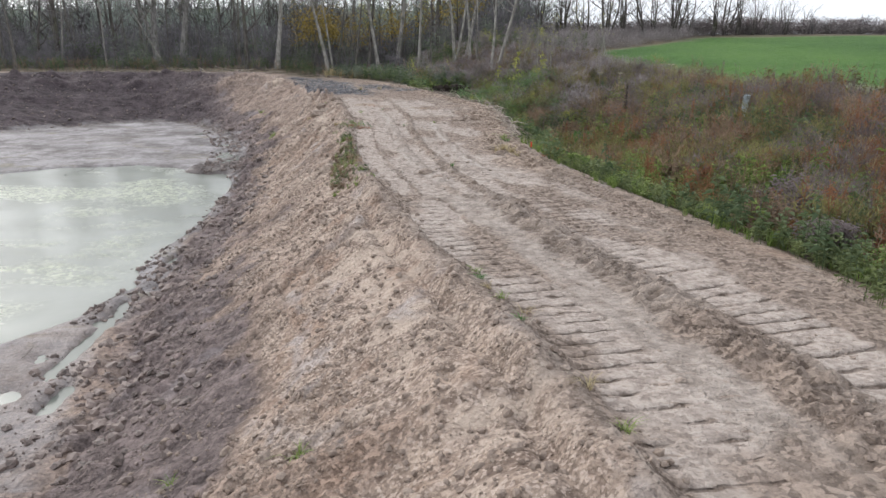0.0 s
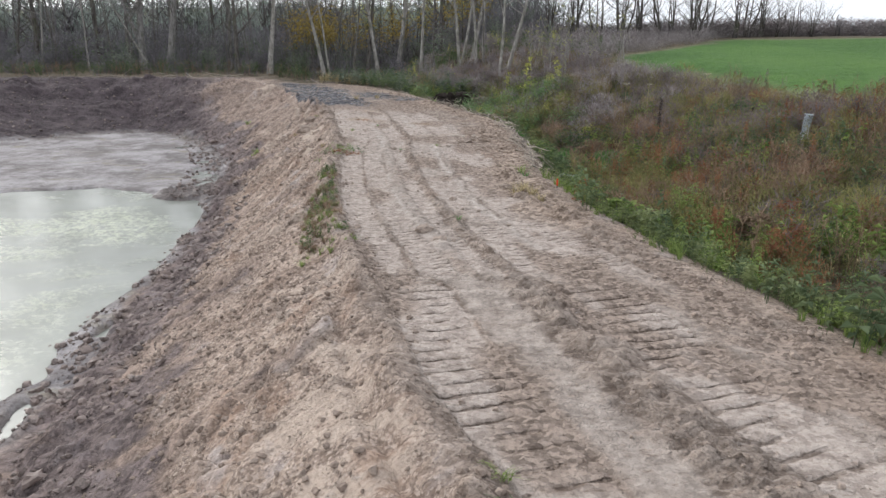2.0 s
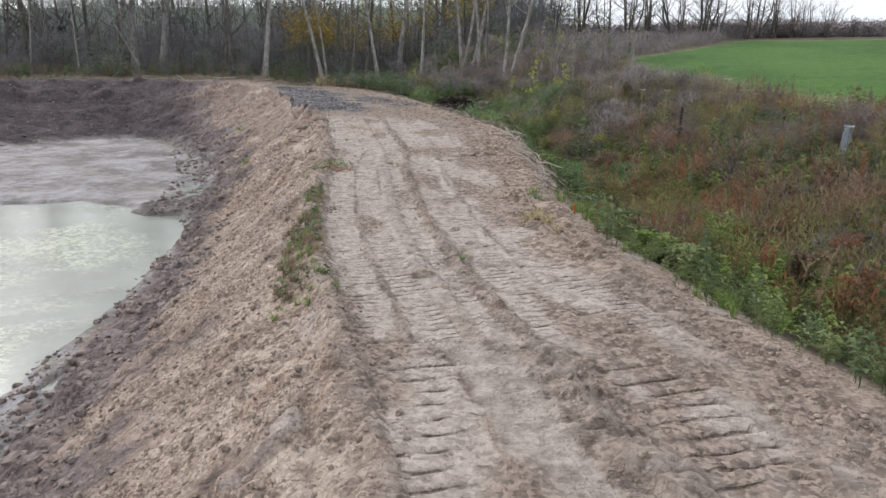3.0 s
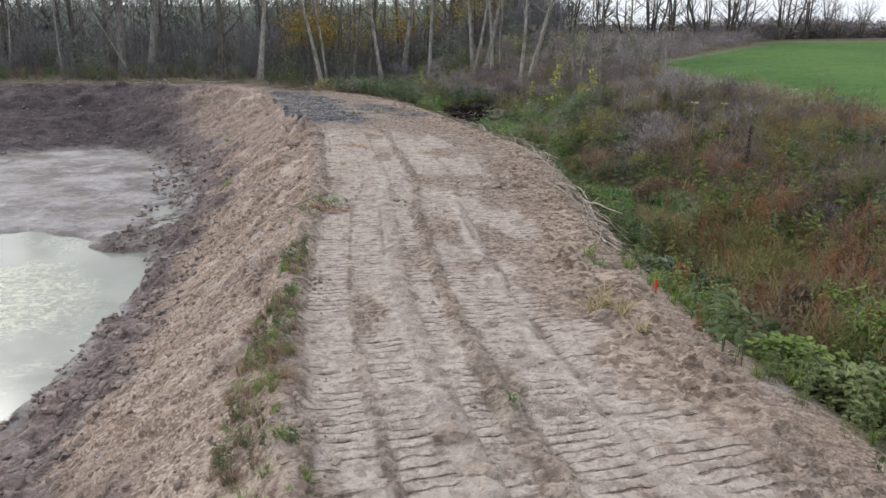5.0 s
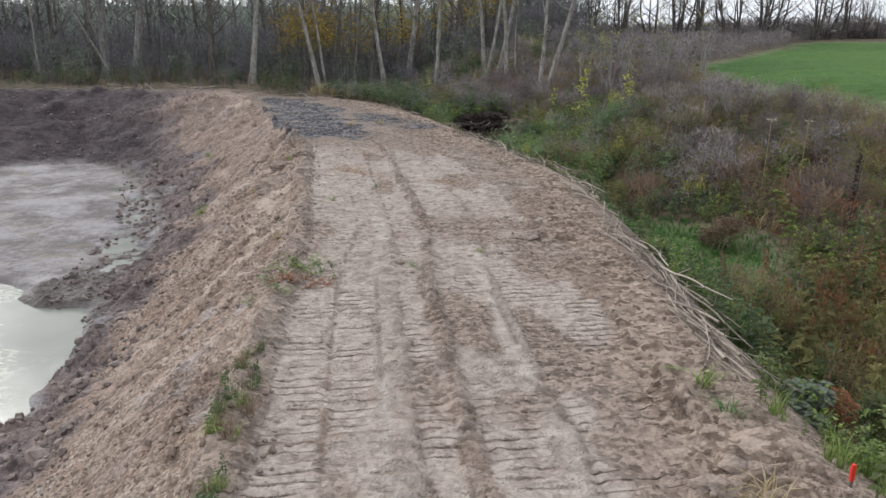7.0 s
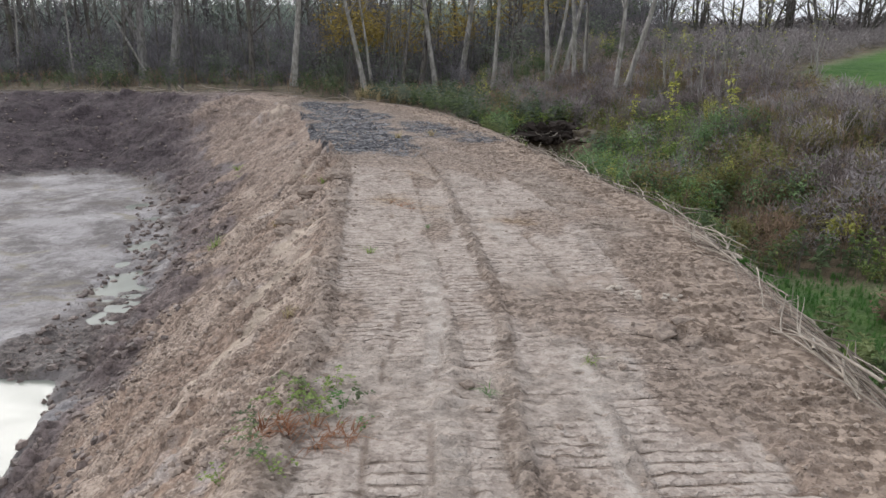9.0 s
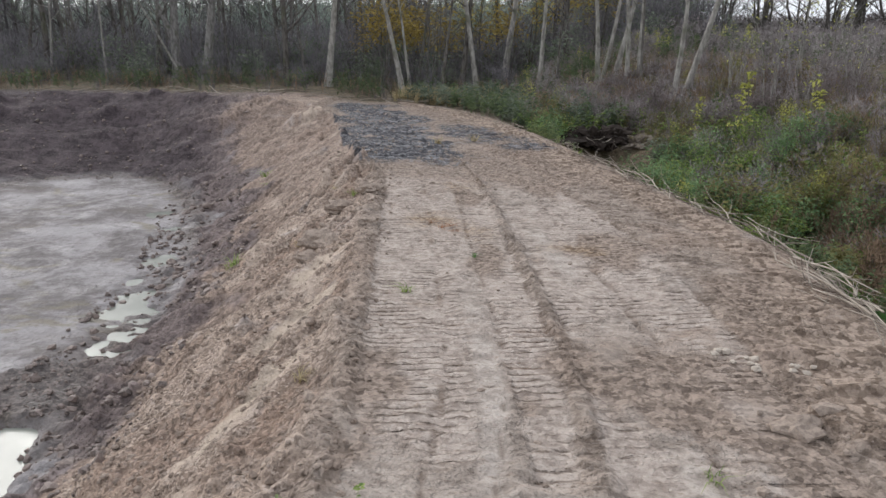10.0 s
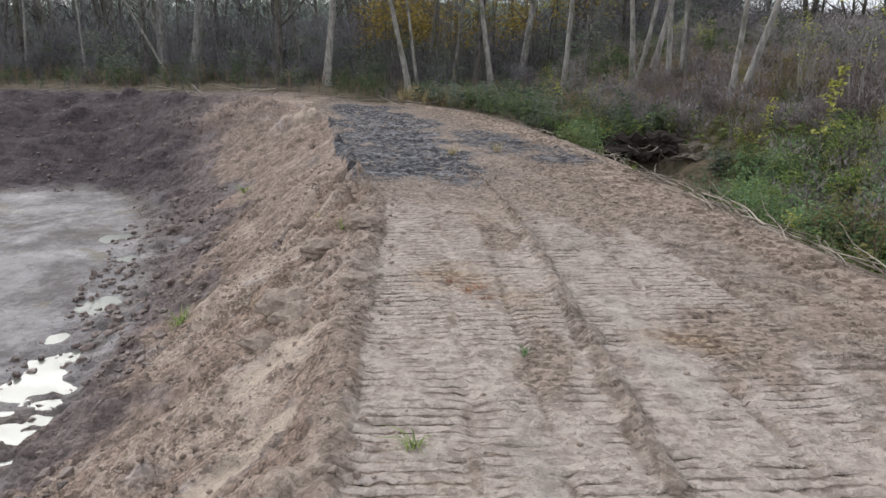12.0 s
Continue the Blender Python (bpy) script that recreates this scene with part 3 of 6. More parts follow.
    spoil = np.exp(-((c - 1.95 - 0.12 * fbm(x * 0, y, 1.4, 3, 86)) / 0.30) ** 2) * near * road * ease(fbm(x, y, 1.1, 3, 87), -0.45, 0.1)
    z += spoil * (0.03 + 0.07 * clod + 0.06 * crumb)
    rim_z = ease(w + 0.7 * fbm(x, y, 1.6, 3, 96), -1.5, -0.5) * ease(y, 13, 17) * road
    z += rim_z * (0.05 * clod + 0.04 * crumb)
    rib = np.exp(-((c - 1.90 - 0.32 * ease(y, 22, 27) - 0.08 * fbm(x * 0, y, 1.2, 3, 81)) / 0.07) ** 2) * ease(fbm(x * 0, y, 4, 2, 82), -0.25, 0.15)
    z += (0.030 + 0.022 * ease(y, 26, 30)) * rib * road * (0.6 + 0.8 * clod + 0.6 * crumb)
    z -= 0.03 * seams
    rough = road * (1 - np.maximum(tracked, 0.6 * smooth))
    z += road * 0.04 * fbm(x, y, 2.5, 3, 33) + rough * (0.04 * fbm(x, y, 0.30, 4, 34, 0.65) + 0.045 * clod * rubble + 0.045 * crumb) + 0.010 * road * crumb + 0.008 * road * fbm(x, y, 0.12, 2, 35)
    berm = np.exp(-((c + 0.16) / 0.22) ** 2) * (0.08 + 0.16 * fbm(x * 0, y, 3.5, 3, 36) + 0.05 * fbm(x, y, 0.4, 3, 37)) * (y > -10) * (1 - ease(y, 44, 50))
    z += berm + 0.16 * np.exp(-((c + 0.75) / 0.6) ** 2) * (1 - ease(y, 10, 15)) * (0.8 + 0.6 * fbm(x, y, 0.8, 3, 38))
    z -= 0.11 * np.exp(-((c + 0.46 - 0.16 * fbm(x * 0, y, 1.3, 3, 190)) / 0.09) ** 2) * (1 - ease(y, 11, 14)) * ease(fbm(x * 0, y, 2.2, 3, 191), -0.25, 0.1) * ease(y, 2, 4)
    # ditch and rising meadow on the outer side
    deep = (0.45 + 0.65 * ease(y, 13, 21)) * (1 - ease(y, 42, 49)) * ease(y, -6, 3)
    rw = np.maximum(w, 0) * 0.97
    ditch = -deep * ease(rw, 0.0, 1.5) * (1 - ease(rw, 2.6, 6.6))
    field_z = np.minimum(1.35 + 0.042 * (y - 25) + 0.016 * (x - 15), 3.0 + 0.004 * np.maximum(y, 0))
    outer = ditch + (field_z - 0.15) * ease(rw, 4.0, 13.5) * ease(y, -40, 0)
    side = ease(w, -0.02, 0.05) * ease(-dc, -0.02, 0.2)
    outer += 0.09 * fbm(x, y, 1.3, 4, 44) * ease(rw, 0.2, 1.0)
    z += side * np.where(y < 54, outer, outer * 1.0)
    z -= 1.1 * np.exp(-(((x - 0.15) / 1.2) ** 2 + ((y - 44.4) / 0.95) ** 2) ** 3)
    # woods behind, with a rise beyond them
    back = ease(y, 52.5, 55) * (1 - ease(w, -2, 4)) + ease(-x, 37, 41)
    back = np.clip(back, 0, 1) * (dc < 0)
    z += back * (0.12 * fbm(x, y, 2.5, 4, 47) + 0.05)
    z += ease(y, 70, 190) * 9.5 * (1 - ease(x, -5, 35)) + 0.4 * fbm(x, y, 40, 2, 48) * ease(np.hypot(x, y - 25), 60, 120)
    # what covers the ground
    crest = np.clip(road + 0.5 * np.exp(-((c + 0.1) / 0.2) ** 2) * (y < 50), 0, 1) * (1 - side)
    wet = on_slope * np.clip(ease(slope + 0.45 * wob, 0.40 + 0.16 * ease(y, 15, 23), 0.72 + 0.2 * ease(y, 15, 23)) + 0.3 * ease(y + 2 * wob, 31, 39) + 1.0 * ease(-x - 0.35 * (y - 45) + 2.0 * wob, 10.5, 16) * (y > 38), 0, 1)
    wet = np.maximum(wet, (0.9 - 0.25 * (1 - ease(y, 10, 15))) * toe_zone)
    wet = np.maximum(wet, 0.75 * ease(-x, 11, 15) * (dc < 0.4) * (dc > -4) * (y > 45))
    mud = ease(dt + 0.8 * wob, 0.1 - 0.35 * ease(y, 24, 28), 0.7 - 0.35 * ease(y, 24, 28)) * (1 - 0.3 * ease(-y, -14.5, -11.5) * ease(x, -8.2, -7.2))
    # Mask for the far bank's colour, which includes the shade of its averted face.
    wet_bank_shade = ease(-x - 0.35 * (y - 45) + 2.4 * wob, 10.5, 18.5) * (y > 38) * (dt < 0.6) * (dc > -4)
    patch = fbm(c * 1.2, s * 0.55, 1.1, 4, 95)
    rim = ease(w + 0.7 * fbm(x, y, 1.6, 3, 96), -1.5, -0.5) * ease(y, 13, 17)
    stain = np.clip(1.0 * ease(patch, -0.1, 0.35) + 0.15 * rim + 0.5 * ease(patch, -0.1, 0.25) * ease(y, 28, 36) + 0.25 * ease(y + 1.5 * wob, 30.5, 33.5) + 0.55 * ease(y, 33.5, 36.5), 0, 1) * road * (1 - 0.8 * lane_flat)
    trodden = road * sum(h * np.exp(-((x - px) / wx) ** 2 - ((y - py) / wy) ** 2) for px, py, wx, wy, h in ((-3.5, 31.7, 0.7, 0.8, 0.8), (-2.5, 31.0, 0.5, 0.7, 0.6), (-1.1, 30.2, 0.9, 0.6, 0.7), (-3.2, 34.6, 1.1, 0.9, 0.6), (-2.9, 27.6, 0.5, 0.35, 0.5), (-3.6, 36.5, 1.0, 0.8, 0.4)))
    ash_a = (1 - ease(np.abs((c - 1.5 - 0.05 * (y - 46)) / 1.9 + 0.7 * wob), 0.45, 1.15)) * ease(y + 2.2 * wob, 35.4, 39.4)
    ash_b = (1 - ease(np.hypot((c - 4.3) / 1.5, (y - 42.6) / 4.0) + 0.6 * wob, 0.45, 1.15)) * 0.8
    ash = np.maximum(ash_a, 0.9 * ash_b) * (1 - ease(y, 51.5, 53.5)) * (dc < 0.3) * (w < 0.3)
    z += np.clip(ash, 0, 1) * road * ease(c, 0.0, 0.4) * (0.035 * crumb + 0.03 * clod + 0.02 * fbm(x, y, 0.35, 3, 110))
    field = side * ease(w + 0.9 * wob - field_edge(y), -0.7, 0.7) * (1 - ease(-(x - 11.0) + 0.10 * (y - 50), 0, 1.5) * ease(y, 44, 50)) * (1 - ease(y - np.minimum(62.5 - 0.15 * (x - 12), 46.5 + 1.35 * (x - 11)), 0, 1.5))
    field = np.maximum(field, 0.45 * ease(y, 78, 88) * (1 - ease(x, -8, 2)))
    field = np.maximum(field, 0.9 * side * (1 - ease(np.hypot((w - 2.1) / 1.8, (y - 28.0) / 3.0) + 0.2 * wob, 0.75, 1.05)))
    litter = np.clip(np.maximum(side * ease(rw, 0.1, 0.6), back + (y > 54)), 0, 1) * (1 - field) * (dc < 0)
    return z, {"crest": crest, "wet": wet, "mud": mud, "ash": ash, "field": field, "litter": litter, "smooth": np.clip(0.55 * smooth + 0.6 * lane_flat * road, 0, 1), "pads": tracked, "tone": tone, "cleat": cleat, "grip": grip, "rim": rim * road, "stain": stain, "trodden": trodden, "wet_bank_shade": wet_bank_shade, "seam": seams, "hollow": on_slope * ease(np.where(y < 22, fbm(across, lean * 0.35, 1.3, 3, 131), -ledge), 0.05, 0.45), "sludge": np.clip(sludge, 0, 1), "sand": on_slope * np.maximum(np.exp(-((c + 0.9) / 0.7) ** 2) * (1 - ease(y, 12, 16)), np.maximum(3.4 * shelf, 1.6 * ease(ledge, 0.25, 0.5) * ease(y, 20, 25) * (1 - ease(slope, 0.5, 0.7))))}


def ground_z(x, y):
    return land(np.atleast_1d(np.asarray(x, float)), np.atleast_1d(np.asarray(y, float)))[0]


def outward(start, end, first, ratio=1.22):
    """Steps that widen from start towards end."""
    v, d = [start], first
    while abs(v[-1]) < abs(end) or (v[-1] > 0) != (end > 0):
        v.append(v[-1] + math.copysign(d, end))
        d *= ratio
    return v[1:]


def build_ground():
    u = np.concatenate([outward(-26, -1500, 0.5, 1.4)[::-1], np.arange(-26, -9, 0.32), np.arange(-9, -4.5, 0.10), np.arange(-4.5, 4.2, 0.076),
                        np.arange(4.2, 8, 0.25), np.arange(8, 30, 1.0), outward(30, 1500, 1.3, 1.4)])
    v = np.concatenate([outward(0, -1500, 0.4, 1.4)[::-1], np.arange(0, 3, 0.2), np.arange(3, 40, 0.028), np.arange(40, 56, 0.10),
                        np.arange(56, 90, 0.8), outward(90, 2500, 1.2, 1.35)])
    U, Y = np.meshgrid(u, v)
    X = U + np.interp(Y, LY, LX)
    z, cover = land(X, Y)
    n, m = len(v), len(u)
    i = np.arange(n * m).reshape(n, m)
    F = np.stack([i[:-1, :-1], i[:-1, 1:], i[1:, 1:], i[1:, :-1]], -1).reshape(-1, 4)
    V = np.stack([X, Y, z], -1).reshape(-1, 3)
    return fill("ground", V, F, SOIL, {k: a.ravel() for k, a in cover.items()}, True)


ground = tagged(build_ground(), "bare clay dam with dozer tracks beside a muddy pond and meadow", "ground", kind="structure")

xs, ys = np.meshgrid(np.linspace(-40, -4, 37), np.linspace(-26, 50, 39))
wi = np.arange(37 * 39).reshape(39, 37)
water = fill("water", np.stack([xs, ys, np.full(xs.shape, WATER_Z)], -1).reshape(-1, 3),
             np.stack([wi[:-1, :-1], wi[:-1, 1:], wi[1:, 1:], wi[1:, :-1]], -1).reshape(-1, 4), WATER, {"open": ease(signed_distance(xs, ys, WATER_RING), 0.0, 1.5)}, True)
tagged(water, "shallow milky green pond water with floating algae", "water", kind="structure")


# ---- plants as templates of triangles ----
RNG = np.random.RandomState(5)


class Shape:
    """Collects triangles for one template."""

    def __init__(self):
        self.v, self.f = [], []

    def tri(self, *p):
        n = len(self.v)
        self.v += list(p)
        self.f.append((n, n + 1, n + 2))

    def leaf(self, at, way, long, wide, droop=0.3):
        """A folded leaf of two triangles on each side of its rib."""
        way = np.asarray(way, float) / (np.linalg.norm(way) + 1e-9)
        side = np.cross(way, (0, 0, 1.0))
        side = side / (np.linalg.norm(side) + 1e-6)
        at = np.asarray(at, float)
        mid, tip = at + way * long * 0.5, at + way * long - np.array((0, 0, droop * long))
        n = len(self.v)
        lift = np.array((0, 0, 0.12 * long))
        self.v += [at, mid + side * wide / 2 + lift, tip, mid - side * wide / 2 + lift]
        self.f += [(n, n + 1, n + 2), (n, n + 2, n + 3)]

    def strip(self, points, r0, r1):
        """A thin three-sided stem along points."""
        n, k = len(self.v), len(points)
        for i, p in enumerate(points):
            r = r0 + (r1 - r0) * i / max(k - 1, 1)
            for a in (0.3, 2.4, 4.5):
                self.v.append(np.asarray(p, float) + np.array((math.cos(a) * r, math.sin(a) * r, 0)))
        for i in range(k - 1):
            for j in range(3):
                a, b = n + 3 * i + j, n + 3 * i + (j + 1) % 3
                self.f += [(a, b, b + 3), (a, b + 3, a + 3)]

    def blade(self, at, way, long, wide, bend):
        way = np.asarray(way, float)
        side = np.array((-way[1], way[0], 0.0)) * wide / 2
        at = np.asarray(at, float)
        n = len(self.v)
        mid = at + np.array((way[0] * bend * 0.35, way[1] * bend * 0.35, 0.62)) * long
        tip = at + np.array((way[0] * bend, way[1] * bend, 0.95 - 0.45 * bend)) * long
        self.v += [at - side, at + side, mid + side * 0.7, mid - side * 0.7, tip]
        self.f += [(n, n + 1, n + 2), (n, n + 2, n + 3), (n + 3, n + 2, n + 4)]

    def arrays(self):
        return np.array(self.v, float), np.array(self.f, int)


def turn(a):
    return np.array((math.cos(a), math.sin(a), 0.0))


def herb_template(r, leaves=14, wide=0.5):
    """A leafy stem one metre high."""
    s = Shape()
    for k in range(3):
        d = turn(r.rand() * 6.3) * r.uniform(0.02, 0.22)
        b = turn(r.rand() * 6.3) * 0.08
        top = r.uniform(0.7, 1.0)
        s.strip([b, b + d * 0.5 + (0, 0, top * 0.5), b + d + (0, 0, top)], 0.008, 0.003)
        for i in range(leaves // 2):
            f = r.uniform(0.25, 1.0)
            L = r.uniform(0.12, 0.24) * (1.25 - 0.5 * f)
            s.leaf(b + d * f + (0, 0, top * f), turn(r.rand() * 6.3) + (0, 0, r.uniform(-0.1, 0.5)), L, L * wide, r.uniform(0.1, 0.5))
    return s.arrays()


def dead_template(r, twigs=22):
    """A dead herb with fine upright side twigs and small dry heads."""
    s = Shape()
    for k in range(4):
        d = turn(r.rand() * 6.3) * r.uniform(0.05, 0.28)
        b = turn(r.rand() * 6.3) * 0.1
        top = r.uniform(0.65, 1.0)
        s.strip([b, b + d * 0.4 + (0, 0, top * 0.55), b + d + (0, 0, top)], 0.006, 0.002)
        for i in range(twigs // 4):
            f = r.uniform(0.4, 0.95)
            p = b + d * f + (0, 0, top * f)
            q = p + (turn(r.rand() * 6.3) * r.uniform(0.04, 0.12) + (0, 0, r.uniform(0.06, 0.2)))
            side = turn(r.rand() * 6.3) * 0.006
            s.tri(p - side, p + side, q)
            for j in range(2):
                s.leaf(p + (q - p) * r.uniform(0.4, 1.0), turn(r.rand() * 6.3) + (0, 0, r.uniform(0.0, 0.8)), r.uniform(0.02, 0.055), 0.022)
    return s.arrays()


def dock_template(r):
    """A dock with rusty seed heads in whorls up its stem."""
    s = Shape()
    for k in range(2):
        d = turn(r.rand() * 6.3) * r.uniform(0.02, 0.12)
        b = turn(r.rand() * 6.3) * 0.05
        s.strip([b, b + d * 0.5 + (0, 0, 0.5), b + d + (0, 0, 1.0)], 0.009, 0.003)
        for i in range(34):
            f = r.uniform(0.4, 1.0)
            s.leaf(b + d * f + (0, 0, f) + turn(r.rand() * 6.3) * 0.03, turn(r.rand() * 6.3) + (0, 0, r.uniform(-0.3, 0.9)), 0.055, 0.035)
        for i in range(3):
            s.leaf(b + (0, 0, r.uniform(0.03, 0.2)), turn(r.rand() * 6.3) + (0, 0, 0.5), 0.26, 0.07, 0.5)
    return s.arrays()


def tuft_template(r, blades=26, wide=0.016, bend=(0.15, 0.7)):
    s = Shape()
    for i in range(blades):
        s.blade(turn(r.rand() * 6.3) * r.uniform(0, 0.12), turn(r.rand() * 6.3), r.uniform(0.5, 1.0), wide, r.uniform(*bend))
    return s.arrays()


def bramble_template(r):
    """Arching shoots with leaves, one metre across."""
    s = Shape()
    for k in range(5):
        d = turn(r.rand() * 6.3) * r.uniform(0.35, 0.75)
        top = r.uniform(0.4, 0.8)
        pts = [d * f + (0, 0, top * math.sin(f * 2.6)) for f in (0.0, 0.33, 0.66, 1.0)]
        s.strip(pts, 0.007, 0.003)
        for i in range(11):
            f = r.uniform(0.15, 1.0)
            L = r.uniform(0.06, 0.13)
            s.leaf(d * f + (0, 0, top * math.sin(f * 2.6)), turn(r.rand() * 6.3) + (0, 0, r.uniform(-0.2, 0.6)), L, L * 0.7, r.uniform(0, 0.4))
    return s.arrays()


def brush_template(r, stems=9, twigs=70):
    """A leafless bush one metre high."""
    s = Shape()
    for k in range(stems):
        d = turn(r.rand() * 6.3) * r.uniform(0.05, 0.42)
        b = turn(r.rand() * 6.3) * 0.06
        top = r.uniform(0.6, 1.0)
        pts = [b + d * f ** 1.3 + (0, 0, top * f) + r.uniform(-0.02, 0.02, 3) for f in (0.0, 0.35, 0.7, 1.0)]
        pts[0] = b
        s.strip(pts, 0.011, 0.003)
        for i in range(twigs // stems):
            f = r.uniform(0.25, 0.95)
            p = b + d * f ** 1.3 + (0, 0, top * f)
            q = p + (turn(r.rand() * 6.3) * r.uniform(0.05, 0.2) + (0, 0, r.uniform(0.03, 0.22)))
            side = turn(r.rand() * 6.3) * 0.005
            s.tri(p - side, p + side, q)
            m = p + (q - p) * 0.5
            s.tri(m - side * 0.7, m + side * 0.7, m + (turn(r.rand() * 6.3) * 0.08 + (0, 0, 0.06)))
    return s.arrays()


def leaf_cloud(r, count=160, size=0.07, flat=1.0):
    """Loose leaves in a ragged clump one metre high."""
    s = Shape()
    lobes = [(turn(r.rand() * 6.3) * r.uniform(0.0, 0.35) + (0, 0, r.uniform(0.25, 0.8) * flat), r.uniform(0.12, 0.3)) for k in range(7)]
    for i in range(count):
        c, rad = lobes[r.randint(7)]
        d = r.normal(size=3)
        p = c + d / np.linalg.norm(d) * rad * r.uniform(0.4, 1.1)
        L = size * r.uniform(0.6, 1.3)
        s.leaf(p, turn(r.rand() * 6.3) + (0, 0, r.uniform(-0.5, 0.6)), L, L * 0.65, r.uniform(0, 0.5))
    return s.arrays()


def fluff_template(r, count=330, size=0.052):
    """A rounded mass of fine dry sprays one metre high."""
    s = Shape()
    lobes = [(turn(r.rand() * 6.3) * r.uniform(0.0, 0.42) + (0, 0, r.uniform(0.15, 0.72)), r.uniform(0.14, 0.28)) for k in range(9)]
    for i in range(count):
        c, rad = lobes[r.randint(9)]
        d = r.normal(size=3)
        p = c + d / np.linalg.norm(d) * rad * r.uniform(0.5, 1.15)
        way = d / np.linalg.norm(d) * 0.6 + r.normal(size=3) * 0.4 + (0, 0, 0.8)
        way = way / np.linalg.norm(way) * size * r.uniform(1.0, 2.8)
        side = np.cross(way, r.normal(size=3))
        side = side / np.linalg.norm(side) * size * r.uniform(0.09, 0.20)
        s.tri(p - side, p + side, p + way)
    return s.arrays()


def scatter(name, templates, places, heights, material, label, category, sink=0.03, widths=None):
    """One object of many plants that nobody could count."""
    V, F, n = [], [], 0
    places = np.asarray(places, float)
    z = ground_z(places[:, 0], places[:, 1])
    for k, ((x, y), h) in enumerate(zip(places, heights)):
        v, f = templates[RNG.randint(len(templates))]
        a = RNG.rand() * 6.283
        ca, sa = math.cos(a), math.sin(a)
        ws = h * (RNG.uniform(0.8, 1.2) if widths is None else widths)
        q = np.empty_like(v)
        q[:, 0] = (v[:, 0] * ca - v[:, 1] * sa) * ws + x
        q[:, 1] = (v[:, 0] * sa + v[:, 1] * ca) * ws + y
        q[:, 2] = v[:, 2] * h + z[k] - sink
        V.append(q)
        F.append(f + n)
        n += len(v)
    return tagged(fill(name, np.concatenate(V), np.concatenate(F), material), label, category, kind="stuff")


# ---- wood ----
def tube(points, radii, sides):
    """Corners and triangles of a tapering tube along points, closed at its tip."""
    P, n = np.asarray(points, float), len(points)
    T = np.gradient(P, axis=0)
    T /= np.linalg.norm(T, axis=1)[:, None] + 1e-9
    ref = np.where(np.abs(T[:, 2:3]) > 0.9, np.array([[1.0, 0, 0]]), np.array([[0, 0, 1.0]]))
    A = np.cross(T, ref)
    A /= np.linalg.norm(A, axis=1)[:, None] + 1e-9
    B = np.cross(T, A)
    ang = np.arange(sides) * 2 * math.pi / sides
    R = np.asarray(radii, float)[:, None, None]
    V = (P[:, None, :] + R * (np.cos(ang)[None, :, None] * A[:, None, :] + np.sin(ang)[None, :, None] * B[:, None, :])).reshape(-1, 3)
    F = []
    for i in range(n - 1):
        for j in range(sides):
            a, b = i * sides + j, i * sides + (j + 1) % sides
            F += [(a, b, b + sides), (a, b + sides, a + sides)]
    tip = len(V)
    V = np.vstack([V, P[-1] + T[-1] * radii[-1]])
    F += [((n - 1) * sides + j, (n - 1) * sides + (j + 1) % sides, tip) for j in range(sides)]
    return V, np.array(F)


def merge(pieces):
    V, F, n = [], [], 0
    for v, f in pieces:
        V.append(v)
        F.append(np.asarray(f) + n)
        n += len(v)
    return np.concatenate(V), np.concatenate(F)


def bent(r, start, way, long, steps, wander, rise=0.0):
    """Points of a limb that wanders and turns upwards."""
    p, d = np.asarray(start, float), np.asarray(way, float) / np.linalg.norm(way)
    pts = [p]
    for i in range(steps):
        d = d + r.normal(size=3) * wander + np.array((0, 0, rise))
        d /= np.linalg.norm(d)
        p = p + d * long / steps
        pts.append(p)
    return np.array(pts)


def limbs_of(r, pts, rad, count, lo, hi, long, level, limbs, twigs, spread=0.9, rise=0.12):
    """Side limbs of a stem, with finer ones on them."""
    for k in range(count):
        f = lo + (hi - lo) * (k + r.rand()) / count
        i = f * (len(pts) - 1)
        j = min(int(i), len(pts) - 2)
        at = pts[j] + (pts[j + 1] - pts[j]) * (i - j)
        stem = pts[j + 1] - pts[j]
        stem = stem / np.linalg.norm(stem)
        way = stem * r.uniform(0.35, 0.9) + turn(r.rand() * 6.283) * spread
        L = long * r.uniform(0.6, 1.15) * (1.15 - 0.6 * f)
        q = bent(r, at, way, L, 4, 0.14, rise)
        r0 = max(0.008, rad * (1 - 0.75 * f) * r.uniform(0.35, 0.55))
        if level == 0:
            limbs.append(tube(q, np.linspace(r0, 0.007, 5), 5))
            limbs_of(r, q, r0, 6, 0.25, 1.0, L * 0.55, 1, limbs, twigs, 0.8, rise)
        else:
            twigs.append(tube(q[::2], (max(r0 * 0.8, 0.009), 0.006, 0.003), 3))
            s = Shape()
            for m in range(5):
                g = q[r.randint(1, 5)]
                w = (turn(r.rand() * 6.283) * 0.7 + (0, 0, r.uniform(0.1, 0.9))) * L * r.uniform(0.3, 0.6)
                side = turn(r.rand() * 6.283) * 0.005
                s.tri(g - side, g + side, g + w)
            twigs.append(s.arrays())


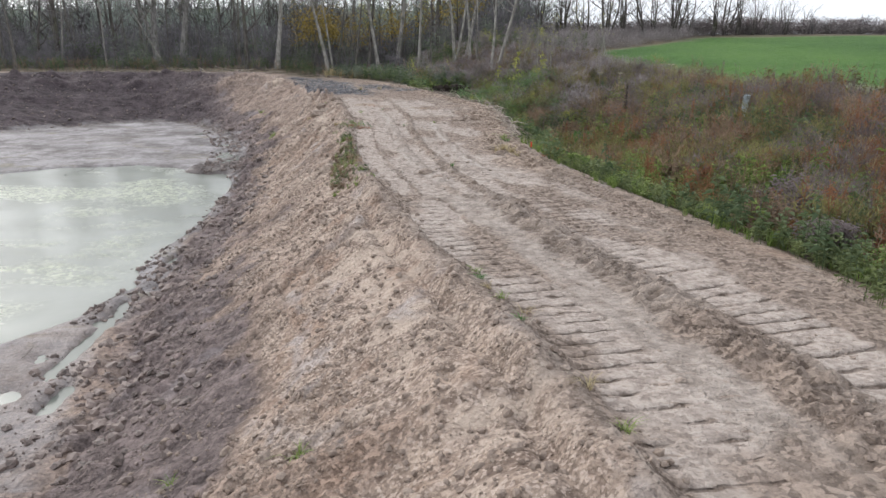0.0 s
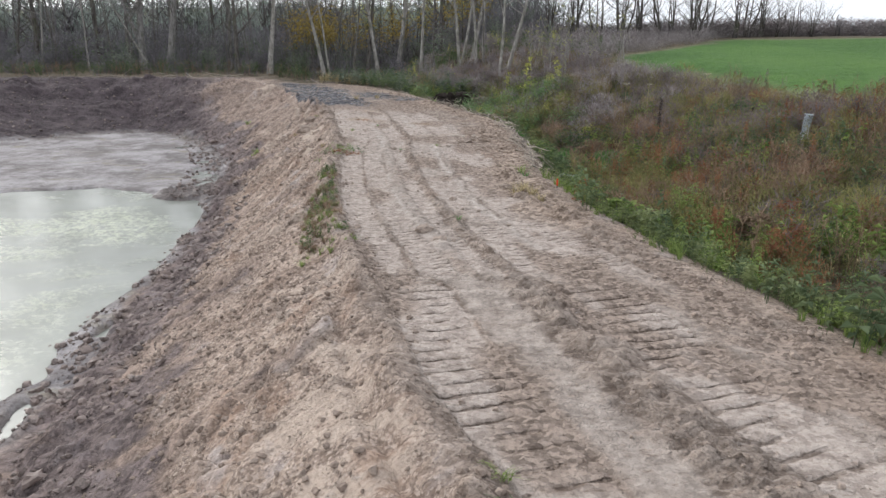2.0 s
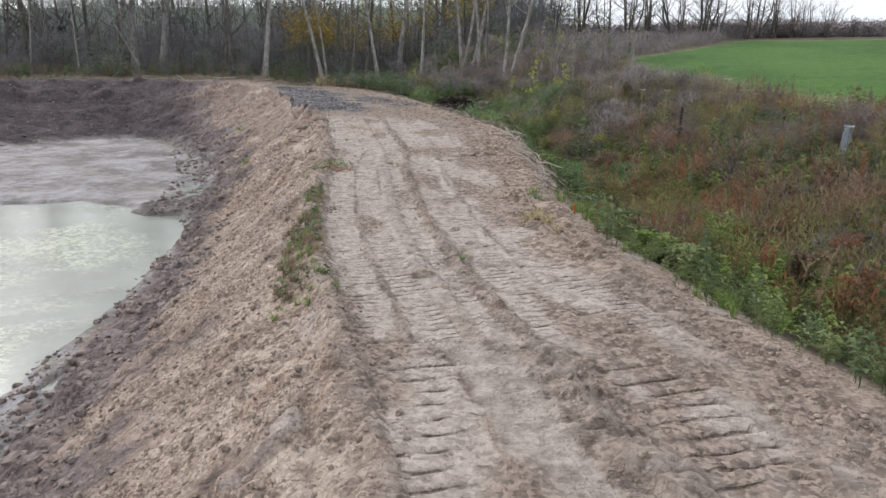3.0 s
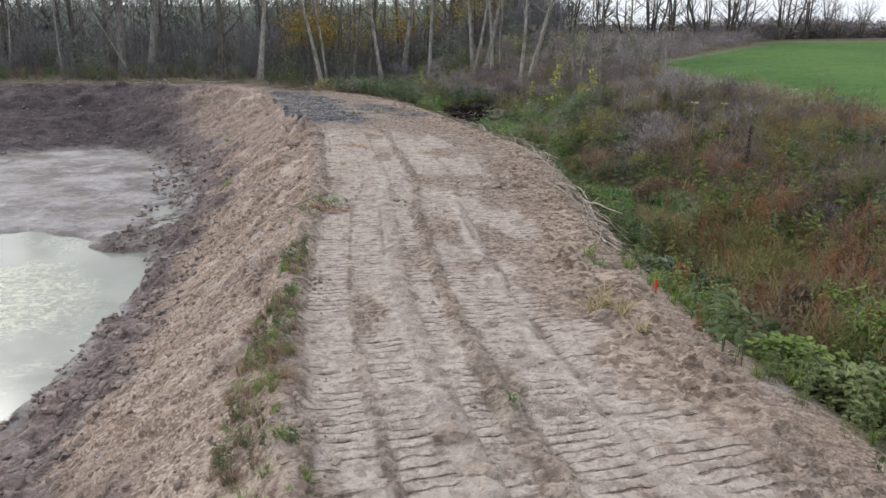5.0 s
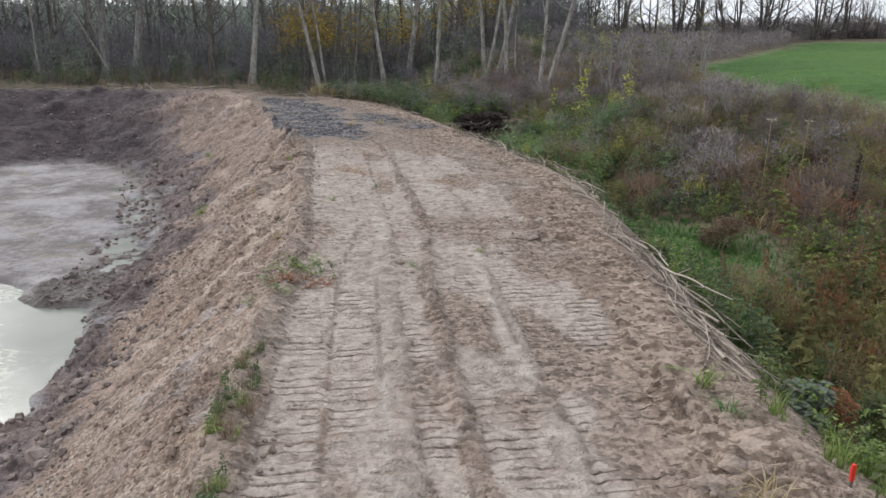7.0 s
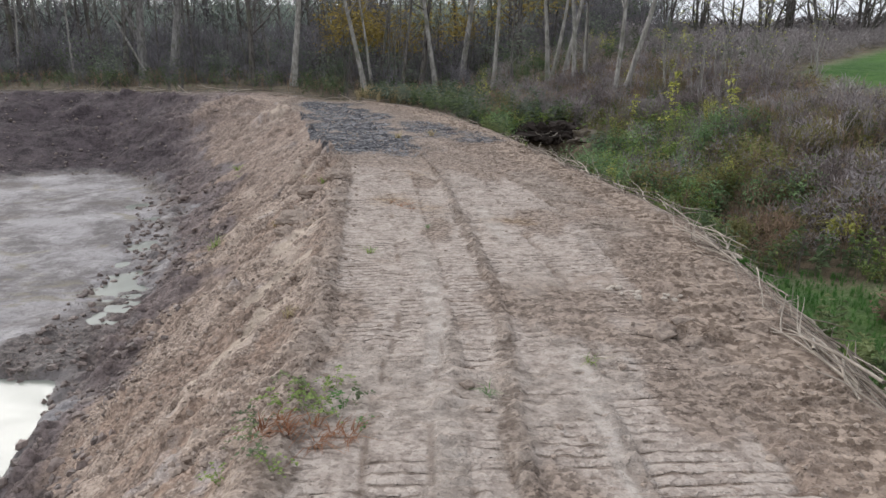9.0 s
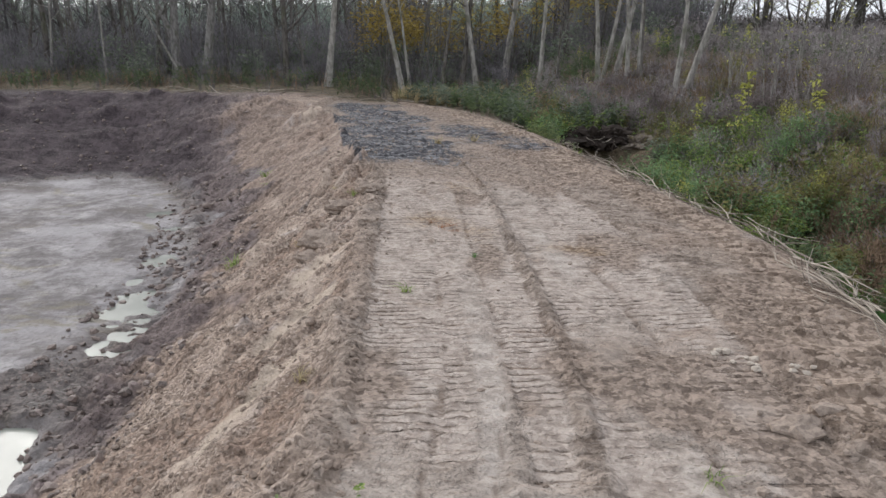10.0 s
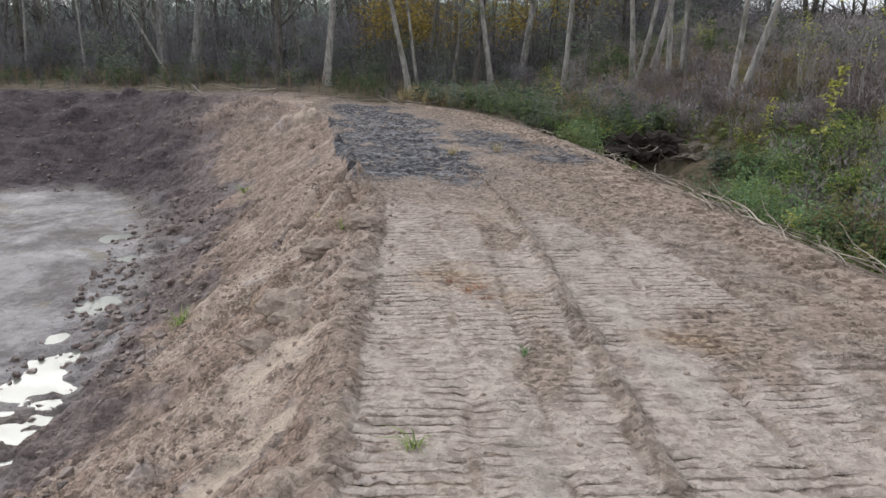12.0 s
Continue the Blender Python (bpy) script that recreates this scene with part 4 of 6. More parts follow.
def tree(seed, height, rad, bark_material, lean=(0, 0), stems=1, sway=0.03, limb_lo=0.3, limb_count=14, limb_long=0.28, wander=0.035, leaf=None, leaves=0, fork=0.0, spread=0.9, leaf_size=1.0):
    """A bare autumn tree: trunk, crown of limbs and twigs, and a few last leaves."""
    r = np.random.RandomState(seed)
    root = new("tree")
    root.empty_display_size = 0.2
    limbs, twigs, tips = [], [], []
    for k in range(stems):
        base = turn(k * 6.283 / max(stems, 1) + r.rand()) * (0.0 if stems == 1 else 0.16 + 0.1 * r.rand())
        way = np.array((lean[0], lean[1], 1.0)) + (r.normal(size=3) * (sway if stems == 1 else 0.08)) * (1, 1, 0)
        h, q = height * (1 if stems == 1 else r.uniform(0.7, 1.0)), rad * (1 if stems == 1 else r.uniform(0.6, 1.0))
        pts = bent(r, base - (0, 0, 0.15), way, h, 12, wander, 0.015)
        radii = q * (1 - 0.86 * np.linspace(0, 1, 13) ** 0.9)
        radii[0] *= 1.45
        radii[1] *= 1.06
        v, f = tube(pts, radii, 9)
        child(fill("trunk", v, f, bark_material, None, True), root)
        if fork and k == 0:
            at = pts[int(fork * 12)]
            q2 = bent(r, at, np.array((-0.45, 0.15, 1.0)), h * 0.6, 8, 0.05, 0.03)
            limbs.append(tube(q2, np.linspace(q * 0.6, 0.03, 9), 8))
            limbs_of(r, q2, q * 0.6, 8, 0.25, 1.0, h * limb_long * 0.8, 0, limbs, twigs, spread)
        limbs_of(r, pts, q, max(3, limb_count // stems), limb_lo, 1.0, h * limb_long, 0, limbs, twigs, spread)
        tips.append(pts)
    v, f = merge(limbs)
    crown = child(fill("crown", v, f, bark_material, None, True), root)
    v, f = merge(twigs)
    tagged(child(fill("twiggery", v, f, TWIG), crown), kind="stuff")
    if leaves:
        s = Shape()
        ends = np.concatenate([t[0] for t in twigs])
        for m in range(leaves):
            g = ends[r.randint(len(ends))] + r.normal(size=3) * 0.08
            s.leaf(g, turn(r.rand() * 6.283) + (0, 0, r.uniform(-0.6, 0.3)), r.uniform(0.07, 0.13) * leaf_size, 0.075 * leaf_size)
        v, f = s.arrays()
        tagged(child(fill("foliage", v, f, leaf), crown), kind="stuff")
    return root


def plant_tree(kind, x, y, label, group, size=1.0, spin=None, sink=0.1):
    a = RNG.rand() * 360 if spin is None else spin
    t = copy_thing(kind, pose(x, y, float(ground_z(x, y)[0]) - sink, 0, 0, a) @ Matrix.Scale(size, 4))
    t.matrix_basis = pose(x, y, float(ground_z(x, y)[0]) - sink, 0, 0, a) @ Matrix.Scale(size, 4)
    return tagged(t, label, "tree", group)


def remove(ob):
    for o in list(ob.children_recursive) + [ob]:
        bpy.data.objects.remove(o)


FORKED = tree(5, 13, 0.34, BARK_TRUNK, (0.0, 0), limb_lo=0.3, limb_count=14, wander=0.05, fork=0.22)
DARK = tree(8, 13, 0.19, BARK_DARK, limb_lo=0.22, limb_count=11, wander=0.03)
DARK_BENT = tree(9, 11, 0.15, BARK_DARK, (0.08, 0.05), limb_lo=0.18, limb_count=11, wander=0.06)
GREY = tree(10, 12, 0.16, BARK_GREY, (-0.05, 0), limb_lo=0.22, limb_count=11, wander=0.035)
SAPLING = tree(11, 7, 0.055, BARK_GREY, (0.05, 0), limb_lo=0.2, limb_count=8, limb_long=0.2, wander=0.03)
YELLOW = tree(12, 8, 0.09, BARK_GREY, stems=2, limb_lo=0.12, limb_count=18, limb_long=0.26, leaf=LEAF_YELLOW, leaves=1500)
GREENISH = tree(13, 9, 0.10, BARK_DARK, stems=2, limb_lo=0.12, limb_count=18, limb_long=0.26, leaf=LEAF_WOOD, leaves=1400)
HEDGE_TREE = tree(14, 7.5, 0.13, BARK_DARK, stems=4, limb_lo=0.05, limb_count=32, limb_long=0.40, wander=0.08, spread=1.1)
HEDGE_TREE_B = tree(15, 6.5, 0.13, BARK_DARK, stems=3, limb_lo=0.06, limb_count=28, limb_long=0.45, wander=0.09, spread=1.2)

FRONT = "trees at the edge of the wood"
FRONT_TREES = [
    (-13.17, 58.0, 0.113, 0.20, BARK_PALE, "slender pale grey tree trunk at the wood's edge"),
    (-9.15, 58.5, -0.170, 0.16, BARK_PALE, "thin crooked pale tree at the wood's edge"),
    (-8.98, 60.0, -0.124, 0.10, BARK_PALE, "thin pale stem beside a crooked tree"),
    (-9.04, 62.0, 0.194, 0.12, BARK_GREY, "thin grey tree leaning away from its neighbours"),
    (-6.98, 58.0, 0.100, 0.10, BARK_GREY, "thin grey stem at the wood's edge"),
    (-6.17, 60.0, 0.084, 0.17, BARK_DARK, "dark straight tree behind brown grass"),
    (-5.18, 60.0, -0.166, 0.165, BARK_PALE, "thin pale tree leaning over brown grass"),
    (-4.01, 63.0, 0.104, 0.22, BARK_PALE, "straight pale grey tree among bare shrubs"),
    (-1.84, 54.5, 0.080, 0.12, BARK_PALE, "pale grey tree rising from green nettles"),
    (0.87, 53.5, -0.037, 0.12, BARK_PALE, "pale upright stem above nettles"),
    (0.82, 52.5, 0.149, 0.105, BARK_PALE, "pale leaning stem above nettles"),
    (1.68, 54.0, 0.197, 0.12, BARK_PALE, "pale leaning stem above nettles"),
    (1.89, 51.3, 0.028, 0.115, BARK_PALE, "pale upright stem beside a ditch"),
    (2.35, 51.5, -0.011, 0.08, BARK_PALE, "slim pale stem beside a ditch"),
    (2.38, 50.5, -0.026, 0.065, BARK_GREY, "slim grey stem beside a ditch"),
    (3.06, 47.0, 0.059, 0.105, BARK_PALE, "pale stem leaning over scrub"),
    (3.42, 47.5, 0.253, 0.13, BARK_PALE, "pale stem leaning far over scrub"),
    (-22.31, 62.5, 0.180, 0.32, BARK_TRUNK, "stout grey tree with a flared foot behind the dam"),
    (-32.58, 62.0, 0.100, 0.22, BARK_DARK, "dark straight tree behind the far bank"),
    (-32.0, 61.5, 0.100, 0.08, BARK_PALE, "slim pale stem behind the far bank"),
    (-28.27, 61.5, -0.013, 0.08, BARK_PALE, "slim pale stem behind the far bank"),
    (-36.5, 61.0, 0.060, 0.12, BARK_GREY, "grey tree behind the far bank"),
]
for k, (x, y, lean, rad, bark_kind, label) in enumerate(FRONT_TREES):
    t = tree(700 + k, min(13.0, 8.0 + 25 * rad), rad, bark_kind, (lean, 0.0), 1, 0.0, limb_lo=0.34, limb_count=9 if rad < 0.13 else 12, limb_long=0.22, wander=0.022)
    t.matrix_basis = pose(x, y, float(ground_z(x, y)[0]) - 0.05)
    tagged(t, label, "tree", FRONT)
plant_tree(FORKED, -25.1, 64.3, "leaning forked grey tree beside a stouter one", FRONT, 1.0, 0)
plant_tree(SAPLING, -1.0, 54.5, "thin bare sapling at the wood's edge", FRONT, 1.1)
plant_tree(SAPLING, -7.6, 58.9, "thin bare sapling at the wood's edge", FRONT, 0.9)
plant_tree(SAPLING, -8.3, 61.0, "thin bare sapling at the wood's edge", FRONT, 1.15)
for k in range(26):
    x, y = (-40 + 1.45 * k) + (k * 37 % 11) * 0.12, 60.5 + (k * 29 % 17) * 0.3
    plant_tree(SAPLING, x, y, "thin bare sapling at the wood's edge", FRONT, 0.85 + 0.035 * (k * 13 % 12))

spots = []
rw = np.random.RandomState(77)
for k in range(4000):
    x, y = rw.uniform(-75, 10), rw.uniform(58, 88)
    if y < 62 + 0.10 * abs(x + 8) and rw.rand() < 0.75:
        continue
    if x < -30 and rw.rand() < 0.4:
        y -= 6
    if x > -2 and y < 56 + 2.0 * (x + 2):
        continue
    if all((x - a) ** 2 + (y - b) ** 2 > 4.6 for a, b in spots + [t[:2] for t in FRONT_TREES]):
        spots.append((x, y))
    if len(spots) == 150:
        break
KINDS = [(DARK, "tall dark bare tree in the wood"), (DARK_BENT, "crooked dark bare tree in the wood"), (GREY, "grey bare tree in the wood"),
         (SAPLING, "thin bare sapling in the wood"), (GREY, "grey bare tree in the wood"), (GREENISH, "dark tree with last olive leaves")]
for k, (x, y) in enumerate(spots):
    kind, label = KINDS[rw.randint(len(KINDS))]
    if -15 < x < 2 and y > 63 and rw.rand() < 0.16:
        kind, label = YELLOW, "young tree with yellow autumn leaves in the wood"
    plant_tree(kind, x, y, label, "trees of the wood", rw.uniform(0.8, 1.15))
for k in range(20):
    f = k / 19
    x, y = 8 + 24 * f + rw.uniform(-0.8, 0.8), 61.5 + 6 * f + rw.uniform(-1.2, 1.2)
    plant_tree((HEDGE_TREE, HEDGE_TREE_B)[k % 2], x, y, "spreading leafless hedgerow tree beside the field", "hedgerow trees", rw.uniform(0.7, 1.05) * (1.0 if f < 0.75 else 0.6))
for x, y, q in ((44, 97, 0.85), (48, 99, 0.7), (40, 96, 0.6)):
    plant_tree(HEDGE_TREE_B, x, y, "distant round leafless tree beyond the field", "distant trees", q)
for kind in (FORKED, DARK, DARK_BENT, GREY, SAPLING, YELLOW, GREENISH, HEDGE_TREE, HEDGE_TREE_B):
    remove(kind)

# a dead pole that leans against the forked tree
pole_root = new("fallen_trunk")
v, f = tube(bent(np.random.RandomState(3), (0, 0, -0.1), (-0.48, -0.05, 1), 6.0, 8, 0.02), np.linspace(0.09, 0.03, 9), 8)
child(fill("trunk", v, f, BARK_PALE, None, True), pole_root)
pole_root.matrix_basis = pose(-23.5, 62.0, float(ground_z(-23.5, 62.0)[0]))
tagged(pole_root, "thin dead trunk leaning in the wood's edge", "dead tree")

# ---- undergrowth of the wood and the hedge ----
T_BRUSH = [brush_template(np.random.RandomState(100 + k), 9, 90) for k in range(6)]
T_BRUSH_THIN = [brush_template(np.random.RandomState(105 + k), 8, 64) for k in range(6)]
T_HERB = [herb_template(np.random.RandomState(110 + k)) for k in range(5)]
T_DEAD = [dead_template(np.random.RandomState(120 + k)) for k in range(6)]
T_DOCK = [dock_template(np.random.RandomState(130 + k)) for k in range(4)]
T_TUFT = [tuft_template(np.random.RandomState(140 + k), 24, 0.024, (0.25, 0.95)) for k in range(5)]
T_BRAMBLE = [bramble_template(np.random.RandomState(150 + k)) for k in range(5)]
T_CLOUD = [leaf_cloud(np.random.RandomState(160 + k), 170, 0.06) for k in range(6)]


T_FLUFF = [fluff_template(np.random.RandomState(180 + k)) for k in range(6)]
T_LEAFY = [leaf_cloud(np.random.RandomState(190 + k), 230, 0.055, 0.85) for k in range(5)]


def spread_in(count, x0, x1, y0, y1, seed, keep=None):
    """Random places in a stretch of the plan, of which keep() may refuse some."""
    r = np.random.RandomState(seed)
    p = np.stack([r.uniform(x0, x1, count * 14), r.uniform(y0, y1, count * 14)], 1)
    if keep is not None:
        p = p[keep(p[:, 0], p[:, 1], r)]
    return p[:count], r


def behind_dam(x, y, r):
    rx = np.interp(y, RY, RX)
    front = np.where(x < -12, 53.6, np.where(x < -6, 54.8, 53.0))
    return (y > front) & ((y > 54.8) | (x < -12) | (x > rx + 0.8)) & (x < 9)


p, r = spread_in(400, -62, 8, 54, 80, 1, behind_dam)
scatter("brushwood", T_BRUSH_THIN, p, r.uniform(1.4, 4.6, len(p)) * np.clip((p[:, 1] - 55.5) / 11, 0.22, 1), TWIG, "tangle of leafless shrubs under the trees", "shrubs")
p, r = spread_in(240, -60, 8, 56, 76, 2, behind_dam)
scatter("evergreen_shrubs", T_CLOUD, p, r.uniform(1.0, 3.2, len(p)) * np.clip((p[:, 1] - 53) / 12, 0.4, 1), LEAF_DARK, "dark green shrubs under the trees", "shrubs", 0.2)
p, r = spread_in(400, -60, 8, 57, 76, 12, behind_dam)
scatter("twig_tangle", T_FLUFF, p, r.uniform(1.5, 4.6, len(p)) * np.clip((p[:, 1] - 53) / 12, 0.4, 1), HAZE, "soft grey tangle of fine bare twigs under the trees", "shrubs", 0.2)
p, r = spread_in(150, -60, 8, 58, 78, 19, behind_dam)
scatter("olive_shrubs", T_CLOUD, p, r.uniform(1.2, 3.4, len(p)), LEAF_WOOD, "grey-green leaved shrubs under the trees", "shrubs", 0.2)
p, r = spread_in(320, -55, 9, 53.5, 62, 3, behind_dam)
scatter("brambles", T_BRAMBLE, p, r.uniform(0.6, 1.5, len(p)), LEAF_DARK, "low green brambles at the wood's edge", "brambles")
p, r = spread_in(320, -50, 2, 53.4, 60, 4, behind_dam)
scatter("dry_herbs", T_DEAD, p, r.uniform(0.5, 1.2, len(p)), LEAF_BROWN, "dead brown herbs at the wood's edge", "dry plants")
T_FAR = [fluff_template(np.random.RandomState(600 + k), 420, 0.034) for k in range(5)]
p, r = spread_in(230, -95, 14, 76, 112, 13)
scatter("far_wood", T_FAR, p, r.uniform(5.5, 10.5, len(p)), LEAF_FAR, "far wood with thin grey-green autumn foliage", "woods", 0.8, 1.1)
p, r = spread_in(110, -95, 10, 78, 112, 14)
scatter("far_brush", T_BRUSH, p, r.uniform(5.0, 8.5, len(p)), TWIG, "far leafless trees behind the wood", "woods", 0.2, 2.0)
p, r = spread_in(30, -15, 3, 62, 74, 5)
scatter("ochre_maple_leaves", T_CLOUD, p, r.uniform(2.6, 5.0, len(p)), LEAF_OCHRE, "ochre and yellow autumn leaves on young maples", "leaves", -1.3)


def under_clumps(x, y, r):
    return x > np.interp(np.minimum(y, 54.5), RY, RX) + 1.5


p, r = spread_in(330, -3, 11, 47.5, 61, 15, under_clumps)
scatter("wood_herbs", T_HERB, p, r.uniform(0.5, 1.0, len(p)), LEAF_GREEN, "green herbs under the pale stems", "herbs")
p, r = spread_in(150, -3, 11, 47.5, 62, 16, under_clumps)
scatter("wood_bushes", T_FLUFF, p, r.uniform(0.6, 1.5, len(p)), SCRUB, "grey-brown withered bushes under the pale stems", "bushes", 0.1, 1.0)
p, r = spread_in(22, -3, 8, 48.5, 60, 17, under_clumps)
scatter("wood_yellow_bushes", T_LEAFY, p, r.uniform(0.8, 1.8, len(p)), LEAF_YELLOW, "yellow leaved bushes under the pale stems", "bushes", 0.0, 0.6)


def nettle_bed(x, y, r):
    rx = np.interp(np.minimum(y, 54.5), RY, RX)
    return (x > rx + 0.35) & (x < rx + 5.5) & ((((x - 0.3) / 1.9) ** 2 + ((y - 43.9) / 2.0) ** 2 > 1) | (y > 45.5))


p, r = spread_in(330, -8, 4, 46, 55.5, 6, nettle_bed)
scatter("nettles", T_HERB, p, r.uniform(0.4, 1.2, len(p)), LEAF_WOOD, "grey-green nettles behind the dam's end", "nettles")
p, r = spread_in(300, -10.5, -2.5, 52, 58.5, 7, nettle_bed)
scatter("reed_grass", T_TUFT, p, r.uniform(0.5, 0.95, len(p)), STRAW, "tall straw-coloured grass behind the dam's end", "grass")
r = np.random.RandomState(8)
p = np.stack([np.linspace(6, 85, 150), 63.6 + 0.19 * np.linspace(0, 79, 150)], 1) + r.uniform(-0.8, 0.8, (150, 2))
scatter("hedge", T_BRUSH, p, r.uniform(1.0, 1.9, 150), TWIG, "low leafless hedge along the far side of the field", "hedge", 0.03, 1.8)
p = p + r.uniform(-0.7, 0.7, p.shape)
scatter("hedge_leaves", T_FLUFF, np.concatenate([p, p + r.uniform(-0.6, 0.6, p.shape), p[:60] + r.uniform(-0.8, 0.8, (60, 2))]), r.uniform(0.9, 2.1, 360), SCRUB, "dense withered brown twigs and leaves of the hedge", "hedge", 0.2, 2.6)
scatter("hedge_rust_leaves", T_CLOUD, p[110:], r.uniform(1.2, 2.0, 40), LEAF_RUST, "rust-coloured shrubs in the hedge", "hedge", 0.1, 2.2)


# ---- meadow and ditch on the outer side ----
def outer(x, y):
    return x - np.interp(y, RY, RX)


def zone(lo, hi, seed, at_least, size=2.2, y0=1.5, y1=52.0, low=1.2):
    def keep(x, y, r):
        w = outer(x, y)
        green_floor = ((w - 2.1) / 1.75) ** 2 + ((y - 28.0) / 2.9) ** 2 < 1
        pit = (((x - 0.6) / 1.8) ** 2 + ((y - 42.4) / 4.2) ** 2 < 1) & (y < 46.0)
        pit |= ((x - 9.5 - 0.45 * (y - 22.8)) / 0.6) ** 2 + ((y - 22.8) / 1.3) ** 2 < 1
        n = fbm(x, y, size, 3, seed) + 0.12 * r.normal(size=len(x))
        return (w > np.maximum(lo, 0.4 * ((y > 19.8) & (y < 38))) + 0.28 * fbm(x, y, 1.1, 3, 91)) & (w < np.minimum(hi, field_edge(y) - 0.2 - low * r.rand(len(x)))) & (n > at_least) & (y > y0) & (y < y1) & ~green_floor & ~pit
    return keep


p, r = spread_in(850, -2, 9, 1, 46, 21, zone(-0.12, 1.8, 201, -0.3, 1.2))
scatter("bank_nettles", T_HERB, p, r.uniform(0.2, 0.6, len(p)), LEAF_BUSH, "fresh green nettles and herbs on the dam's bank", "nettles")
p, r = spread_in(620, -2, 9, 1, 40, 50, zone(-0.14, 2.3, 230, -0.12, 1.2))
scatter("bank_grass", T_TUFT, p, r.uniform(0.18, 0.45, len(p)), LEAF_FRESH, "tufts of light green grass on the dam's bank", "grass", 0.03, 1.0)
p, r = spread_in(1000, -2, 14, 1, 48, 22, zone(0.02, 8.0, 202, 0.02))
scatter("green_herbs", T_HERB, p, r.uniform(0.5, 0.95, len(p)), LEAF_GREEN, "dark green nettles in the ditch meadow", "nettles")
p, r = spread_in(420, -2, 14, 1, 48, 23, zone(1.0, 7.5, 203, 0.2))
scatter("light_herbs", T_HERB, p, r.uniform(0.5, 0.9, len(p)), LEAF_FRESH, "light green herbs in the ditch meadow", "herbs")
p, r = spread_in(460, -2, 18, 1, 52, 24, zone(1.4, 12.5, 204, 0.1))
scatter("brown_herbs", T_DEAD, p, r.uniform(0.7, 1.35, len(p)), LEAF_BROWN, "dense dead brown herbs in the meadow", "dry plants")
p, r = spread_in(420, -2, 18, 1, 52, 25, zone(2.2, 13.0, 205, 0.15, 2.2, 1.5, 36))
scatter("grey_herbs", T_DEAD, p, r.uniform(0.7, 1.2, len(p)), LEAF_GREY, "feathery grey-brown seeding herbs in the meadow", "dry plants")
p, r = spread_in(330, 4, 18, 4, 25, 26, zone(1.7, 11.5, 206, 0.2, 1.6))
scatter("rust_docks", T_DOCK, p, r.uniform(0.6, 1.1, len(p)), LEAF_RUST, "rust-red seeding docks in the meadow", "docks")
p, r = spread_in(560, -2, 18, 1, 52, 27, zone(2.5, 13.0, 207, 0.14, 2.0))
scatter("meadow_grass", T_TUFT, p, r.uniform(0.4, 0.8, len(p)), STRAW, "withered straw-coloured grass in the meadow", "grass")
p, r = spread_in(700, -2, 18, 1, 52, 28, zone(1.0, 13.0, 208, 0.10, 3.0))
scatter("olive_herbs", T_HERB, p, r.uniform(0.5, 1.0, len(p)), LEAF_OLIVE, "olive yellowing herbs in the meadow", "herbs")
p, r = spread_in(330, -2, 18, 1, 52, 35, zone(1.3, 9.6, 214, 0.10, 2.4))
scatter("brown_mounds", T_FLUFF, p, r.uniform(0.6, 1.35, len(p)), LEAF_BROWN, "fluffy dead brown plants in rounded mounds", "dry plants", 0.1, 1.2)
p, r = spread_in(420, -2, 18, 1, 52, 36, zone(4.6, 9.9, 215, 0.12, 2.4))
scatter("grey_mounds", T_FLUFF, p, r.uniform(0.6, 1.35, len(p)), LEAF_GREY, "fluffy grey seeding plants in rounded mounds", "dry plants", 0.1, 1.2)
p, r = spread_in(480, -2, 16, 1, 50, 45, zone(1.6, 10.0, 221, 0.12, 2.2))
scatter("olive_mounds", T_FLUFF, p, r.uniform(0.6, 1.25, len(p)), LEAF_OLIVE, "fluffy olive withering plants in rounded mounds", "dry plants", 0.1, 1.2)
p, r = spread_in(330, -2, 14, 1, 48, 37, zone(0.6, 9.0, 216, 0.12, 2.0))
scatter("green_mounds", T_LEAFY, p, r.uniform(0.5, 1.0, len(p)), LEAF_GREEN, "leafy green plants in rounded mounds", "herbs", 0.1, 1.0)
p, r = spread_in(80, 4, 14, 6, 30, 47, zone(1.5, 10.0, 223, 0.14, 1.5))
scatter("rust_mounds", T_FLUFF, p, r.uniform(0.6, 1.15, len(p)), LEAF_RUST, "rust-red seeding plants in tall clumps", "docks", 0.1, 0.9)
p, r = spread_in(190, 2, 12, 5, 34, 48, zone(0.5, 5.5, 224, 0.05, 1.5))
scatter("fresh_mounds", T_LEAFY, p, r.uniform(0.5, 0.95, len(p)), LEAF_FRESH, "light green leafy plants in rounded clumps", "herbs", 0.1, 1.1)
p, r = spread_in(110, 6, 14, 5, 17, 46, zone(3.0, 9.5, 222, -0.05, 1.8))
scatter("near_mounds", T_FLUFF, p, r.uniform(0.7, 1.4, len(p)), LEAF_GREY, "tall feathery grey-brown plants in rounded mounds", "dry plants", 0.1, 1.1)
p, r = spread_in(30, -2, 10, 34, 46, 33, zone(1.0, 5.0, 219, -0.1, 2.0, 34, 46))
scatter("olive_bushes", T_CLOUD, p, r.uniform(0.9, 1.8, len(p)), LEAF_OLIVE, "olive leafy bushes over the ditch", "bushes", 0.15, 1.0)
p, r = spread_in(110, -2, 10, 32, 46, 38, zone(0.6, 4.6, 217, -0.1, 1.6, 33.5, 46))
scatter("ditch_bushes", T_CLOUD, p, r.uniform(0.6, 1.5, len(p)), LEAF_HEDGE, "green leafy bushes over the ditch", "bushes", 0.15, 0.9)
p, r = spread_in(20, -2, 10, 34, 46, 39, zone(0.9, 5.0, 218, 0.1, 1.4, 34.5, 46))
